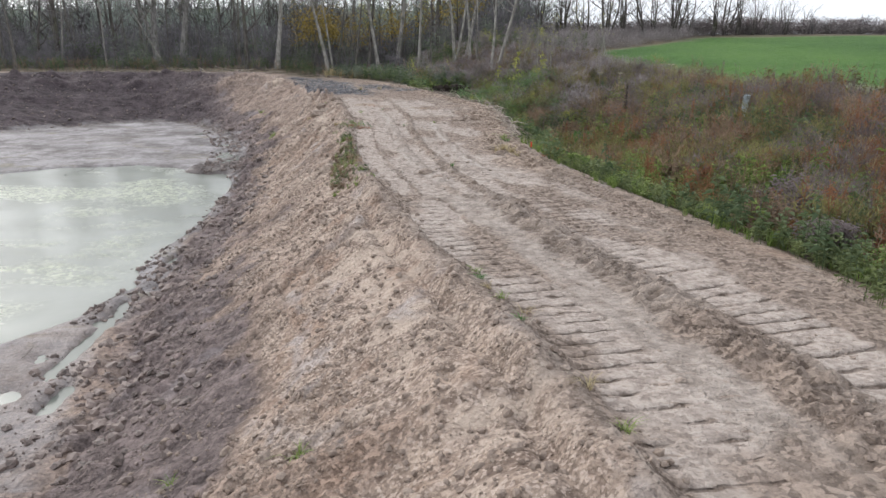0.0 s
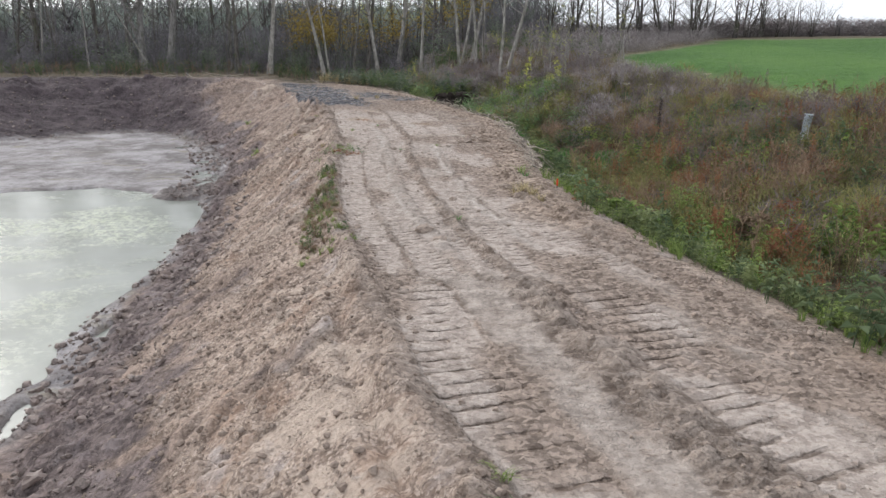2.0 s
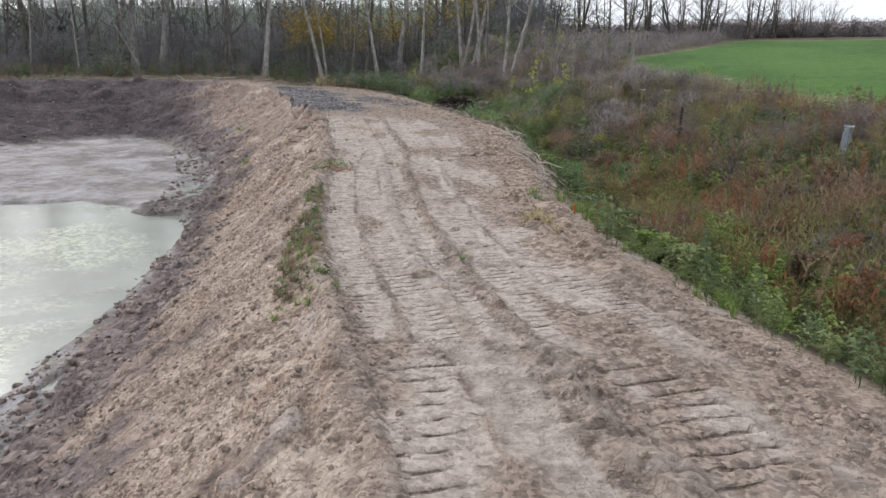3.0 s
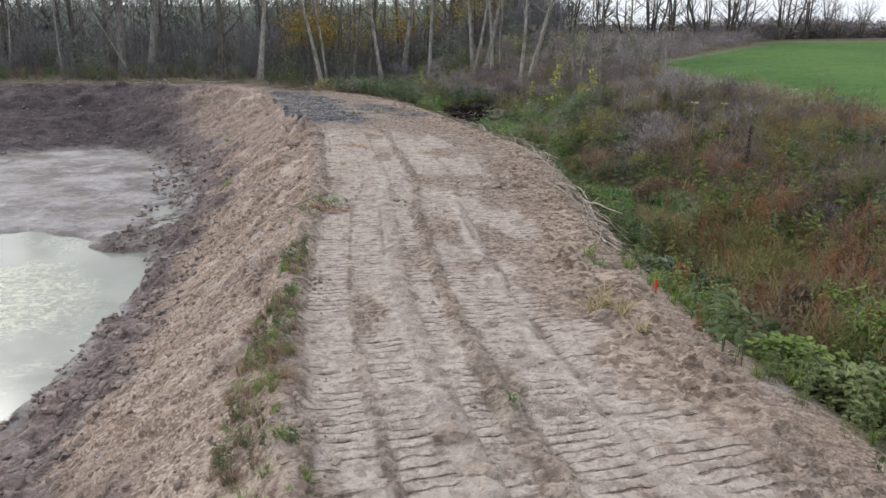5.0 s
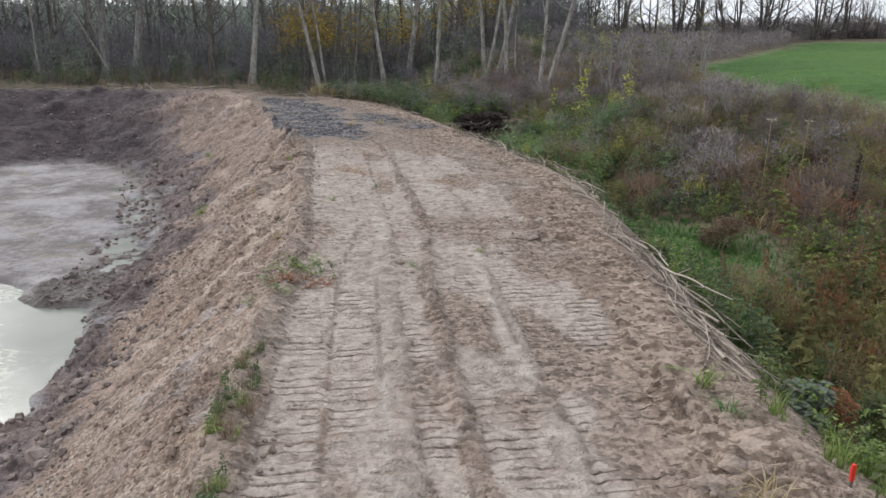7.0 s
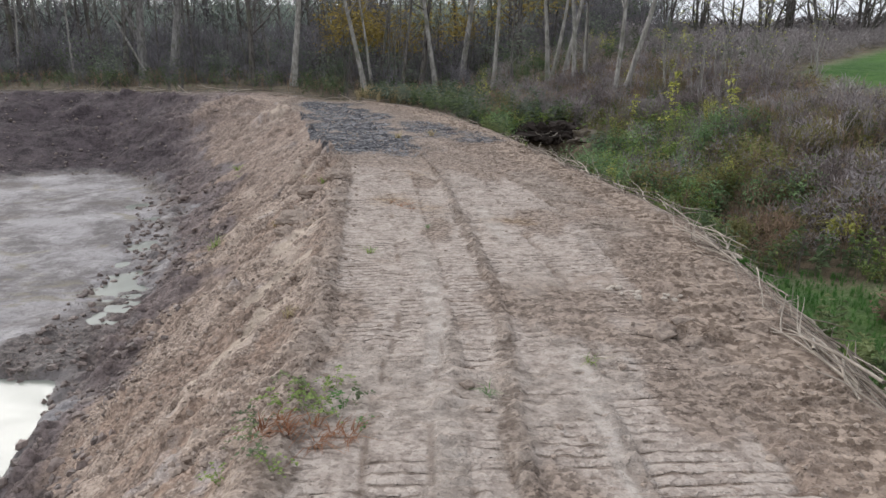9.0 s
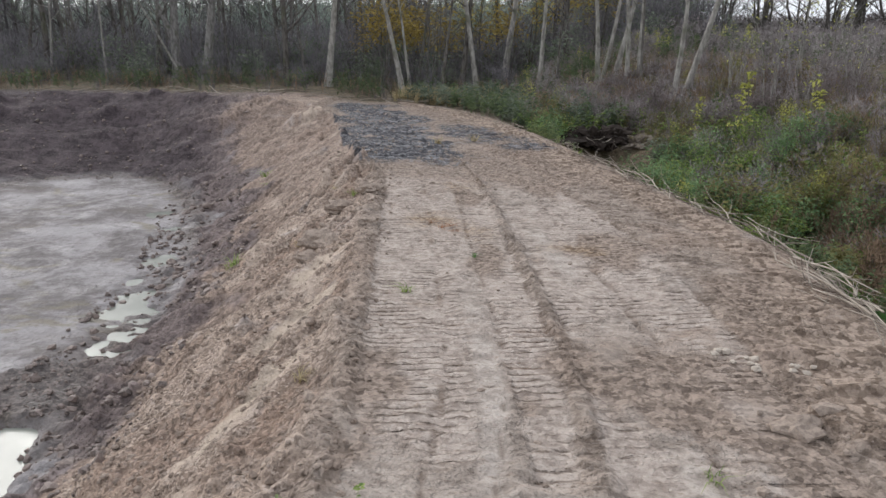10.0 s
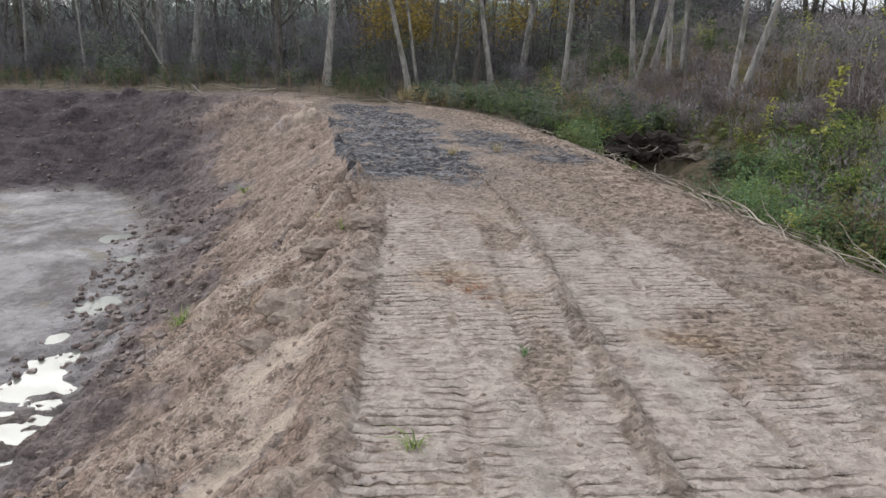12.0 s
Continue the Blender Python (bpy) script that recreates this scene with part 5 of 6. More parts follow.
scatter("yellow_bushes", T_LEAFY, p, r.uniform(0.9, 1.6, len(p)), LEAF_YELLOW, "yellowing leaves of the ditch bushes", "bushes", 0.0, 0.7)
p, r = spread_in(140, -2, 10, 34, 47, 29, zone(0.7, 6.0, 209, -0.2, 2.0, 35, 47))
scatter("ditch_brambles", T_BRAMBLE, p, r.uniform(0.6, 1.15, len(p)), LEAF_FRESH, "green and yellowing brambles over the ditch", "brambles")
p, r = spread_in(110, -6, 6, 45, 54, 51, zone(0.1, 5.0, 231, -0.2, 1.5, 45.8, 54))
scatter("wood_edge_nettles", T_HERB, p, r.uniform(0.6, 1.2, len(p)), LEAF_GREEN, "light green nettles at the edge of the wood", "nettles")
p, r = spread_in(150, -1, 13, 30, 52, 30, zone(2.8, 12.0, 210, -0.1, 2.5, 31, 52))
scatter("bare_scrub", T_FLUFF, p, r.uniform(0.8, 1.5, len(p)), SCRUB, "soft leafless grey scrub over the ditch", "shrubs", 0.1, 1.3)
p, r = spread_in(150, -1, 13, 30, 52, 34, zone(3.6, 11.0, 212, 0.0, 2.5, 36, 52))
scatter("pale_scrub", T_BRUSH, p, r.uniform(0.8, 1.4, len(p)), SCRUB, "pale leafless scrub over the ditch", "shrubs", 0.03)


def field_tip(x, y, r):
    return (y > 48 + 1.35 * (x - 11)) & (x > 7)


p, r = spread_in(150, 7, 24, 46, 66, 49, field_tip)
scatter("field_scrub", T_FLUFF, p, r.uniform(0.7, 1.5, len(p)), SCRUB, "grey-brown withered scrub at the field's tip", "shrubs", 0.1, 1.6)


def ditch_floor(x, y, r):
    w = outer(x, y)
    return ((w - 2.1) / 1.8) ** 2 + ((y - 28.0) / 3.0) ** 2 < 1


p, r = spread_in(1200, 2, 6.5, 24.5, 31.5, 31, ditch_floor)
scatter("ditch_grass", T_TUFT, p, r.uniform(0.16, 0.28, len(p)), GRASS, "short bright green grass on the ditch floor", "grass", 0.02, 0.55)


# ---- loose soil ----
def icosahedron():
    g = (1 + 5 ** 0.5) / 2
    v = np.array([(-1, g, 0), (1, g, 0), (-1, -g, 0), (1, -g, 0), (0, -1, g), (0, 1, g), (0, -1, -g), (0, 1, -g), (g, 0, -1), (g, 0, 1), (-g, 0, -1), (-g, 0, 1)], float)
    f = [(0, 11, 5), (0, 5, 1), (0, 1, 7), (0, 7, 10), (0, 10, 11), (1, 5, 9), (5, 11, 4), (11, 10, 2), (10, 7, 6), (7, 1, 8),
         (3, 9, 4), (3, 4, 2), (3, 2, 6), (3, 6, 8), (3, 8, 9), (4, 9, 5), (2, 4, 11), (6, 2, 10), (8, 6, 7), (9, 8, 1)]
    return v / np.linalg.norm(v[0]), np.array(f)


def clod_template(r):
    """A broken lump of clay, about one metre wide."""
    v, f = icosahedron()
    v = v * r.uniform(0.55, 1.15, (12, 1)) * (r.uniform(0.4, 0.6), r.uniform(0.35, 0.5), r.uniform(0.28, 0.42))
    return v + (0, 0, 0.08), f


T_CLOD = [clod_template(np.random.RandomState(170 + k)) for k in range(10)]


def inner_slope(lo, hi, reach=0.6):
    def keep(x, y, r):
        dc, dt = signed_distance(x, y, CREST_RING), signed_distance(x, y, TOE_RING)
        f = np.maximum(dc, 0) / np.maximum(dc - np.minimum(dt, 0), 1e-3)
        return (dc > -0.3) & (f >= lo) & (f <= hi) & (dt < reach) & (fbm(x, y, 1.1, 3, 301) + 0.3 * r.normal(size=len(x)) > -0.05)
    return keep


def size_of(r, n, least, most):
    return least + (most - least) * r.rand(n) ** 4


p, r = spread_in(9500, -12, 2, 3, 40, 41, inner_slope(0.0, 0.8))
scatter("loose_clods", T_CLOD, p, size_of(r, len(p), 0.02, 0.12), CLOD, "crumbled dry clay clods on the inner slope", "soil clods", 0.0)
p, r = spread_in(5200, -14, -3, 2, 44, 42, inner_slope(0.66, 1.0, 1.5))
scatter("wet_clods", T_CLOD, p, size_of(r, len(p), 0.035, 0.24), WET_CLOD, "dark wet clay clods at the foot of the slope", "soil clods", 0.0)
p, r = spread_in(1200, -34, -14, 38, 53, 43, inner_slope(0.0, 1.0))
scatter("far_clods", T_CLOD, p, size_of(r, len(p), 0.05, 0.26), WET_CLOD, "dark clay clods on the far bank", "soil clods", 0.0)


def rough_crest(x, y, r):
    c, w = x - np.interp(y, LY, LX), outer(x, y)
    ridge = np.abs(c - np.where(y < 12.5, 2.0, 1.90 + 0.32 * ease(y, 22, 27))) < np.where(y < 12.5, 0.26, 0.13)
    between = ridge | (c < 0.15) | (w > -1.3) | (y > 37)
    return (c > -0.2) & (w < 0.1) & (between | (r.rand(len(x)) < 0.12)) & (fbm(x, y, 0.9, 3, 302) > -0.15)


p, r = spread_in(6500, -12, 5.5, 2.5, 53, 44, rough_crest)
scatter("crest_crumbs", T_CLOD, p, size_of(r, len(p), 0.016, 0.10), CLOD, "crumbs of dry clay on the dam's crest", "soil clods", 0.0)

CLOD_MESHES = []
for k in range(8):
    rr = np.random.RandomState(400 + k)
    bm = bmesh.new()
    bmesh.ops.create_icosphere(bm, subdivisions=2, radius=0.5)
    q = Vector((rr.uniform(0.8, 1.1), rr.uniform(0.6, 0.9), rr.uniform(0.5, 0.75)))
    for vert in bm.verts:
        d = 1 + 0.55 * noise.noise(vert.co * 2.6 + Vector((k * 7.0, 0, 0))) + 0.14 * noise.noise(vert.co * 7.0 + Vector((0, k * 5.0, 0)))
        vert.co = Vector((vert.co.x * q.x, vert.co.y * q.y, vert.co.z * q.z)) * d
    me = bpy.data.meshes.new("clod")
    bm.to_mesh(me)
    bm.free()
    me.materials.append(WET_CLOD if k >= 4 else CLOD)
    CLOD_MESHES.append(me)


def big_clods(count, box, seed, keep, meshes, least, most):
    p, r = spread_in(count, *box, seed, keep)
    z = ground_z(p[:, 0], p[:, 1])
    for (x, y), h in zip(p, z):
        ob = new("clod", meshes[r.randint(len(meshes))])
        d = least + (most - least) * r.rand() ** 2
        ob.matrix_basis = pose(x, y, h + 0.02 * d, r.uniform(-25, 25), r.uniform(-25, 25), r.uniform(0, 360)) @ Matrix.Scale(d, 4)
        ob.parent = ground


big_clods(130, (-9, 1.5, 3.5, 38), 51, inner_slope(0.0, 0.75), CLOD_MESHES[:4], 0.06, 0.17)
big_clods(130, (-13, -4.5, 4, 42), 52, inner_slope(0.75, 1.0), CLOD_MESHES[4:], 0.12, 0.34)
big_clods(40, (-7, 5.0, 3.5, 40), 53, rough_crest, CLOD_MESHES[:4], 0.07, 0.16)

# ---- bleached branches along the outer edge ----
def branch_mesh(seed, long, thick, curl):
    """A bent stick with a few forks, lying along x."""
    rr = np.random.RandomState(seed)
    way = np.array((1.0, rr.uniform(-0.12, 0.12), rr.uniform(0.0, 0.06)))
    p, pts = np.array((-long / 2, 0.0, 0.0)), []
    bow, kink = rr.uniform(-1, 1) * curl, 0.075
    for m in range(11):
        pts.append(p)
        way = way + np.array((0, bow * 0.06, -0.012)) + rr.normal(size=3) * kink * (1, 1, 0.5)
        way /= np.linalg.norm(way)
        p = p + way * long / 10
    q = np.array(pts)
    bits = [tube(q, np.linspace(thick, thick * 0.4, 11), 6)]
    for m in range(rr.randint(1, 4)):
        i = rr.randint(3, 9)
        side = np.array((0.9, rr.choice((-1, 1)) * rr.uniform(0.25, 0.6), rr.uniform(-0.1, 0.3)))
        bits.append(tube(bent(rr, q[i], side, long * rr.uniform(0.18, 0.4), 5, 0.10), np.linspace(thick * 0.6, thick * 0.2, 6), 5))
    ob = fill("branch", *merge(bits), DEADWOOD, None, True)
    me = ob.data
    bpy.data.objects.remove(ob)
    return me


BRANCHES = [branch_mesh(500 + k, 1.0 + 0.12 * k, 0.011 + 0.0018 * (k % 5), 0.8) for k in range(9)]
LONG_BRANCHES = [branch_mesh(520 + k, 1.7 + 0.13 * k, 0.010 + 0.0045 * (k % 5), 0.7) for k in range(10)]


def brush_pile(y0, y1, count, seed, wide, high, label, least=0.45, most=0.85, meshes=None, splay=9):
    """A bundle of sticks that lie along the dam's outer edge, thickest in the middle of its height."""
    r = np.random.RandomState(seed)
    root = new("brush_pile")
    mid = (y0 + y1) / 2
    root.location = (float(np.interp(mid, RY, RX)), mid, float(ground_z(np.interp(mid, RY, RX), mid)[0]))
    ys = r.uniform(y0, y1, count)
    off = r.normal(size=count) * wide
    xs = np.interp(ys, RY, RX) + 0.02 + off
    zs = ground_z(xs, ys)
    meshes = meshes or BRANCHES
    for x, y, z, d in zip(xs, ys, zs, off):
        ob = new("branch", meshes[r.randint(len(meshes))])
        along = math.degrees(math.atan2(1.0, float(np.interp(y + 1, RY, RX) - np.interp(y - 1, RY, RX)) / 2))
        over = max(0.0, 1 - abs(d) / (2.2 * wide))
        turned = r.normal() * splay + (r.uniform(-35, 35) if r.rand() < 0.06 else 0)
        m = pose(x, y, z + 0.03 + high * over * r.rand(), r.uniform(-25, 25), r.normal() * 3, along + 180 * r.randint(2) + turned) @ Matrix.Scale(r.uniform(least, most), 4)
        ob.matrix_basis = Matrix.Translation(-root.location) @ m
        ob.parent = root
    return tagged(root, label, "brush pile", "brushwood along the dam")


brush_pile(20.2, 25.0, 62, 61, 0.055, 0.22, "heap of bleached branches and roots on the dam's edge", 0.35, 0.72, LONG_BRANCHES, 4)
brush_pile(24.6, 28.6, 44, 62, 0.05, 0.18, "tangled row of bleached branches along the dam's edge", 0.35, 0.65, LONG_BRANCHES, 5)
brush_pile(28.2, 33.0, 36, 66, 0.05, 0.12, "row of bleached branches along the dam's edge", 0.4, 0.75, LONG_BRANCHES, 4)
brush_pile(32.5, 38.5, 60, 63, 0.13, 0.10, "thin pale sticks along the dam's edge", 0.5, 0.95, BRANCHES, 10)
brush_pile(38.5, 43.0, 26, 64, 0.18, 0.16, "pale roots and sticks sticking up at the washed-out hole", 0.35, 0.65, BRANCHES, 45)
brush_pile(44.0, 47.5, 16, 67, 0.2, 0.12, "scattered pale sticks at the dam's end", 0.4, 0.8, BRANCHES, 25)


def bank_sticks(count, seed):
    """Loose sticks along the top of the far bank."""
    r = np.random.RandomState(seed)
    root = new("brush_pile")
    root.location = (-17, 52.4, float(ground_z(-17, 52.4)[0]))
    for k in range(count):
        x = r.uniform(-27, -7)
        y = 52.6 + r.normal() * 0.35 + (0.6 if x > -12 else 0)
        ob = new("branch", BRANCHES[r.randint(len(BRANCHES))])
        m = pose(x, y, float(ground_z(x, y)[0]) + 0.05 + 0.1 * r.rand(), r.uniform(0, 360), r.normal() * 8, r.normal() * 25 + 180 * r.randint(2)) @ Matrix.Scale(r.uniform(0.7, 1.4), 4)
        ob.matrix_basis = Matrix.Translation(-root.location) @ m
        ob.parent = root
    return tagged(root, "scattered pale sticks along the far bank's top", "brush pile", "brushwood along the dam")


bank_sticks(45, 65)

# ---- washed-out hole with an uprooted root plate ----
ROOT_SOIL = plain("root_soil", (0.025, 0.019, 0.016), (0.10, 0.078, 0.066), 0.95, 8, 0.8)
PALE_EARTH = plain("pale_earth", (0.15, 0.123, 0.10), (0.28, 0.24, 0.195), 0.95, 8, 0.8)


def earth_lump(name, size, seed, material, rough=0.35):
    bm = bmesh.new()
    bmesh.ops.create_icosphere(bm, subdivisions=4 if max(size) > 0.9 else 3 if max(size) > 0.3 else 2, radius=0.5)
    for vert in bm.verts:
        q = vert.co * 3.0 + Vector((seed * 3.1, seed, 0))
        d = 1 + rough * noise.noise(q) + rough * 0.5 * noise.noise(q * 2.7) + rough * 0.25 * noise.noise(q * 6)
        vert.co = Vector((vert.co.x * size[0], vert.co.y * size[1], vert.co.z * size[2])) * d
    me = bpy.data.meshes.new(name)
    bm.to_mesh(me)
    bm.free()
    me.materials.append(material)
    return new(name, me)


root_plate = new("root_plate")
root_plate.location = (0.25, 45.4, -0.45)
for k, (dx, size) in enumerate(((-0.75, (1.2, 0.9, 0.62)), (0.1, (1.1, 1.0, 0.8)), (0.8, (1.2, 0.9, 0.66)))):
    lump = child(earth_lump("soil_ball", size, 31 + k, ROOT_SOIL, 0.9), root_plate)
    lump.location = (dx, 0.05 * k, 0.06 * (k - 1))
rr = np.random.RandomState(9)
for k in range(22):
    v, f = tube(bent(rr, (rr.uniform(-1.0, 1.0), -0.28 + rr.uniform(-0.1, 0.1), rr.uniform(-0.1, 0.2)), (rr.uniform(-0.5, 0.5), -0.25, rr.uniform(-1.0, 0.1)), rr.uniform(0.3, 0.7), 5, 0.25),
                np.linspace(rr.uniform(0.012, 0.03), 0.004, 6), 5)
    child(fill("root", v, f, DEADWOOD if k % 3 == 0 else ROOT_SOIL, None, True), root_plate)
tagged(root_plate, "dark overhanging root plate above a washed-out hole", "tree roots")
bank_lump = earth_lump("earth_lump", (1.0, 0.8, 0.62), 4, PALE_EARTH, 0.95)
bank_lump.location = (1.8, 45.0, -0.55)
tagged(bank_lump, "pale broken earth lump beside the dark hole", "earth lump", "earth lumps at the hole")
for k, (x, y, q) in enumerate(((2.45, 44.7, 0.6), (-0.9, 45.9, 0.5), (2.7, 45.3, 0.45))):
    ob = earth_lump("earth_lump", (q * 1.3, q, q * 0.75), 80 + k, PALE_EARTH if k != 1 else ROOT_SOIL, 0.9)
    ob.location = (x, y, float(ground_z(x, y)[0]) + 0.12 * q)
    tagged(ob, "rough pale earth lump beside the dark hole" if k != 1 else "dark rooty earth lump above the hole", "earth lump", "earth lumps at the hole")

for k, (x, y, q) in enumerate(((-5.4, 31.4, 0.62), (-4.95, 30.7, 0.5), (-5.5, 33.2, 0.5), (-5.0, 33.6, 0.42), (-4.45, 31.2, 0.3), (-4.7, 32.2, 0.34), (-5.15, 30.1, 0.36), (1.25, 18.35, 0.26), (1.5, 18.6, 0.2), (1.45, 17.6, 0.3), (1.7, 18.0, 0.22), (0.55, 25.2, 0.3), (0.85, 25.5, 0.22), (-0.35, 14.9, 0.24), (-0.1, 14.4, 0.2))):
    ob = earth_lump("clod", (q * 1.2, q * 0.9, q * 0.6), 20 + k, CLOD, 0.5)
    ob.location = (x, y, float(ground_z(x, y)[0]) + 0.04 * q)
    ob.parent = ground


# ---- plants and small things that stand out ----
def single(name, template, x, y, high, material, label, category, group="", wide=1.0):
    v, f = template
    ob = fill(name, v * (high * wide, high * wide, high), f, material)
    ob.matrix_basis = pose(x, y, float(ground_z(x, y)[0]) - 0.02, 0, 0, (x * 97 + y * 53) % 360)
    return tagged(ob, label, category, group)


def edge_strip(x, y, r):
    c = x - np.interp(y, LY, LX)
    return (c > -0.75 + 0.07 * (y - 15)) & (c < 0.02) & (fbm(x, y, 0.8, 3, 401) > -0.1)


p, r = spread_in(60, -4, 0, 14.6, 20.6, 71, edge_strip)
scatter("edge_grass", T_TUFT, p, r.uniform(0.08, 0.24, len(p)), LEAF_BUSH, "ragged green grass on the dam's inner edge", "grass", 0.03, 1.5)
p, r = spread_in(80, -4, 0, 14.0, 19.5, 74, edge_strip)
scatter("edge_fresh_grass", T_TUFT, p, r.uniform(0.07, 0.22, len(p)), LEAF_FRESH, "bright green grass on the dam's inner edge", "grass", 0.03, 1.5)
p, r = spread_in(95, -4, 0, 14.6, 21.0, 72, edge_strip)
scatter("edge_straw", T_TUFT, p, r.uniform(0.1, 0.28, len(p)), LEAF_BROWN, "withered brown grass on the dam's inner edge", "grass", 0.03, 1.5)
p, r = spread_in(60, -4, 0, 14.6, 21.0, 73, edge_strip)
scatter("edge_herbs", T_HERB, p, r.uniform(0.12, 0.28, len(p)), LEAF_GREEN, "small green weeds on the dam's inner edge", "weeds", 0.03)

TUFT_LABEL = {"GRASS": "small green grass tuft on bare soil", "STRAW": "dry straw tuft on bare soil", "FRESH": "yellow-green grass tuft on bare soil"}
for k, (x, y, h, kind) in enumerate(((0.42, 7.7, 0.15, "GRASS"), (0.40, 8.2, 0.17, "FRESH"), (0.62, 7.0, 0.13, "FRESH"), (0.50, 7.4, 0.13, "STRAW"), (0.85, 6.9, 0.16, "STRAW"), (0.75, 6.4, 0.12, "GRASS"), (1.3, 4.5, 0.15, "FRESH"), (1.15, 5.1, 0.16, "STRAW"), (-2.8, 6.3, 0.14, "FRESH"),
                                     (-1.3, 5.6, 0.2, "FRESH"), (-3.2, 28.0, 0.2, "FRESH"), (-2.5, 29.7, 0.12, "GRASS"), (-8.0, 33.5, 0.34, "FRESH"), (-8.15, 33.6, 0.3, "FRESH"), (-10.6, 42.0, 0.4, "FRESH"),
                                     (-9.9, 40.6, 0.35, "FRESH"), (1.7, 19.9, 0.3, "FRESH"), (1.75, 19.4, 0.22, "GRASS"), (1.65, 17.5, 0.3, "STRAW"), (1.5, 17.9, 0.28, "STRAW"),
                                     (1.8, 17.1, 0.26, "STRAW"), (1.35, 17.75, 0.3, "STRAW"), (1.58, 18.2, 0.26, "STRAW"), (1.75, 17.75, 0.22, "STRAW"), (-1.3, 23.7, 0.14, "GRASS"), (-0.3, 24.4, 0.16, "FRESH"), (-6.0, 32.0, 0.2, "STRAW"), (0.2, 15.4, 0.12, "GRASS"),
                                     (-3.9, 26.0, 0.2, "STRAW"), (-5.6, 34.6, 0.24, "FRESH"), (-6.3, 35.4, 0.2, "STRAW"), (-3.6, 41.2, 0.35, "STRAW"), (-4.6, 40.4, 0.35, "STRAW"))):
    single("grass_tuft", T_TUFT[k % 5], x, y, h, {"GRASS": GRASS, "STRAW": STRAW, "FRESH": LEAF_FRESH}[kind], TUFT_LABEL[kind], "grass tuft", "grass tufts on the dam", 2.3)
for k, (x, y, h, m) in enumerate(((-3.1, 23.3, 0.34, LEAF_FRESH), (-2.8, 23.4, 0.36, LEAF_FRESH), (-2.55, 23.3, 0.32, GRASS), (-2.95, 22.4, 0.3, LEAF_GREEN), (-2.85, 22.2, 0.26, LEAF_FRESH), (-3.25, 23.1, 0.3, LEAF_GREEN), (-2.65, 23.15, 0.28, LEAF_FRESH), (-2.3, 23.0, 0.18, GRASS), (-3.0, 23.55, 0.34, LEAF_BUSH), (-2.7, 23.6, 0.34, LEAF_FRESH), (-2.45, 23.5, 0.28, LEAF_BUSH), (-3.15, 22.6, 0.26, LEAF_BUSH), (-2.85, 23.15, 0.34, LEAF_FRESH), (-3.3, 22.3, 0.24, LEAF_FRESH))):
    single("weed", T_BRAMBLE[k % 5], x, y, 0.75 * h, m, "low green leafy weed rooted at the dam's edge", "weed", "weeds on the dam", 1.7)
for k, (x, y, h) in enumerate(((-3.0, 22.9, 0.2), (-2.75, 22.95, 0.2), (-2.4, 22.85, 0.18), (-2.65, 22.7, 0.18), (-3.15, 22.85, 0.2), (-3.05, 31.3, 0.14), (-2.9, 22.75, 0.2), (-2.55, 22.9, 0.16), (-3.2, 31.2, 0.14), (-2.95, 31.0, 0.12), (-3.4, 31.5, 0.12))):
    single("dead_weed", T_TUFT[k % 5], x, y, 0.7 * h, LEAF_RUST, "flattened rust-brown dead weed on the crest", "dead weed", "weeds on the dam", 4.0)

for k, (x, y) in enumerate(((2.45, 17.25), (2.6, 17.1), (2.52, 17.45))):
    single("dead_dock", T_DOCK[k], x, y, 0.32, LEAF_RUST, "small rust-red dead dock on the dam's bank", "dead dock", "weeds on the dam", 0.9)

# red marker peg at the outer edge
RED_PAINT = plain("red_paint", (0.55, 0.03, 0.02), (0.70, 0.06, 0.035), 0.5, 30, 0.1)
peg = new("marker_peg")
peg.location = (2.29, 18.4, float(ground_z(2.29, 18.4)[0]))


def post(name, wide, z0, z1, material, parent, taper=0.0):
    bm = bmesh.new()
    bmesh.ops.create_cube(bm, size=1.0)
    bmesh.ops.bevel(bm, geom=bm.edges[:], offset=0.08, segments=2, affect="EDGES")
    for vert in bm.verts:
        k = 1 - taper * (0.5 - vert.co.z)
        vert.co = Vector((vert.co.x * wide * k, vert.co.y * wide * k, z0 + (vert.co.z + 0.5) * (z1 - z0)))
    me = bpy.data.meshes.new(name)
    bm.to_mesh(me)
    bm.free()
    me.materials.append(material)
    return child(new(name, me), parent)


post("stake", 0.026, -0.15, 0.05, DEADWOOD, peg, 0.5)
post("painted_head", 0.030, 0.046, 0.185, RED_PAINT, peg)
tagged(peg, "small wooden marker peg with a red painted head", "marker peg")

# pale tree guard in the meadow
PLASTIC = plain("weathered_plastic", (0.30, 0.36, 0.40), (0.44, 0.49, 0.52), 0.45, 6, 0.15, 0.4)
guard = new("tree_guard")
gz = float(ground_z(9.85, 23.6)[0])
guard.location = (9.85, 23.6, gz)
n_side = 20
ring = [(math.cos(a * 2 * math.pi / n_side), math.sin(a * 2 * math.pi / n_side)) for a in range(n_side)]
V, F = [], []
for rad, z in ((0.095, -0.05), (0.10, 0.3), (0.105, 0.66), (0.113, 0.675), (0.108, 0.685), (0.098, 0.67), (0.094, 0.3), (0.089, -0.05)):
    V += [(x * rad, y * rad, z) for x, y in ring]
for k in range(7):
    F += [(k * n_side + i, k * n_side + (i + 1) % n_side, (k + 1) * n_side + (i + 1) % n_side, (k + 1) * n_side + i) for i in range(n_side)]
child(fill("tube", V, F, PLASTIC, None, True), guard)
support = post("stake", 0.035, -0.2, 0.72, DEADWOOD, guard, 0.2)
support.location = (0.13, 0.03, 0)
guard.rotation_euler = (radians(3), radians(5), 0)
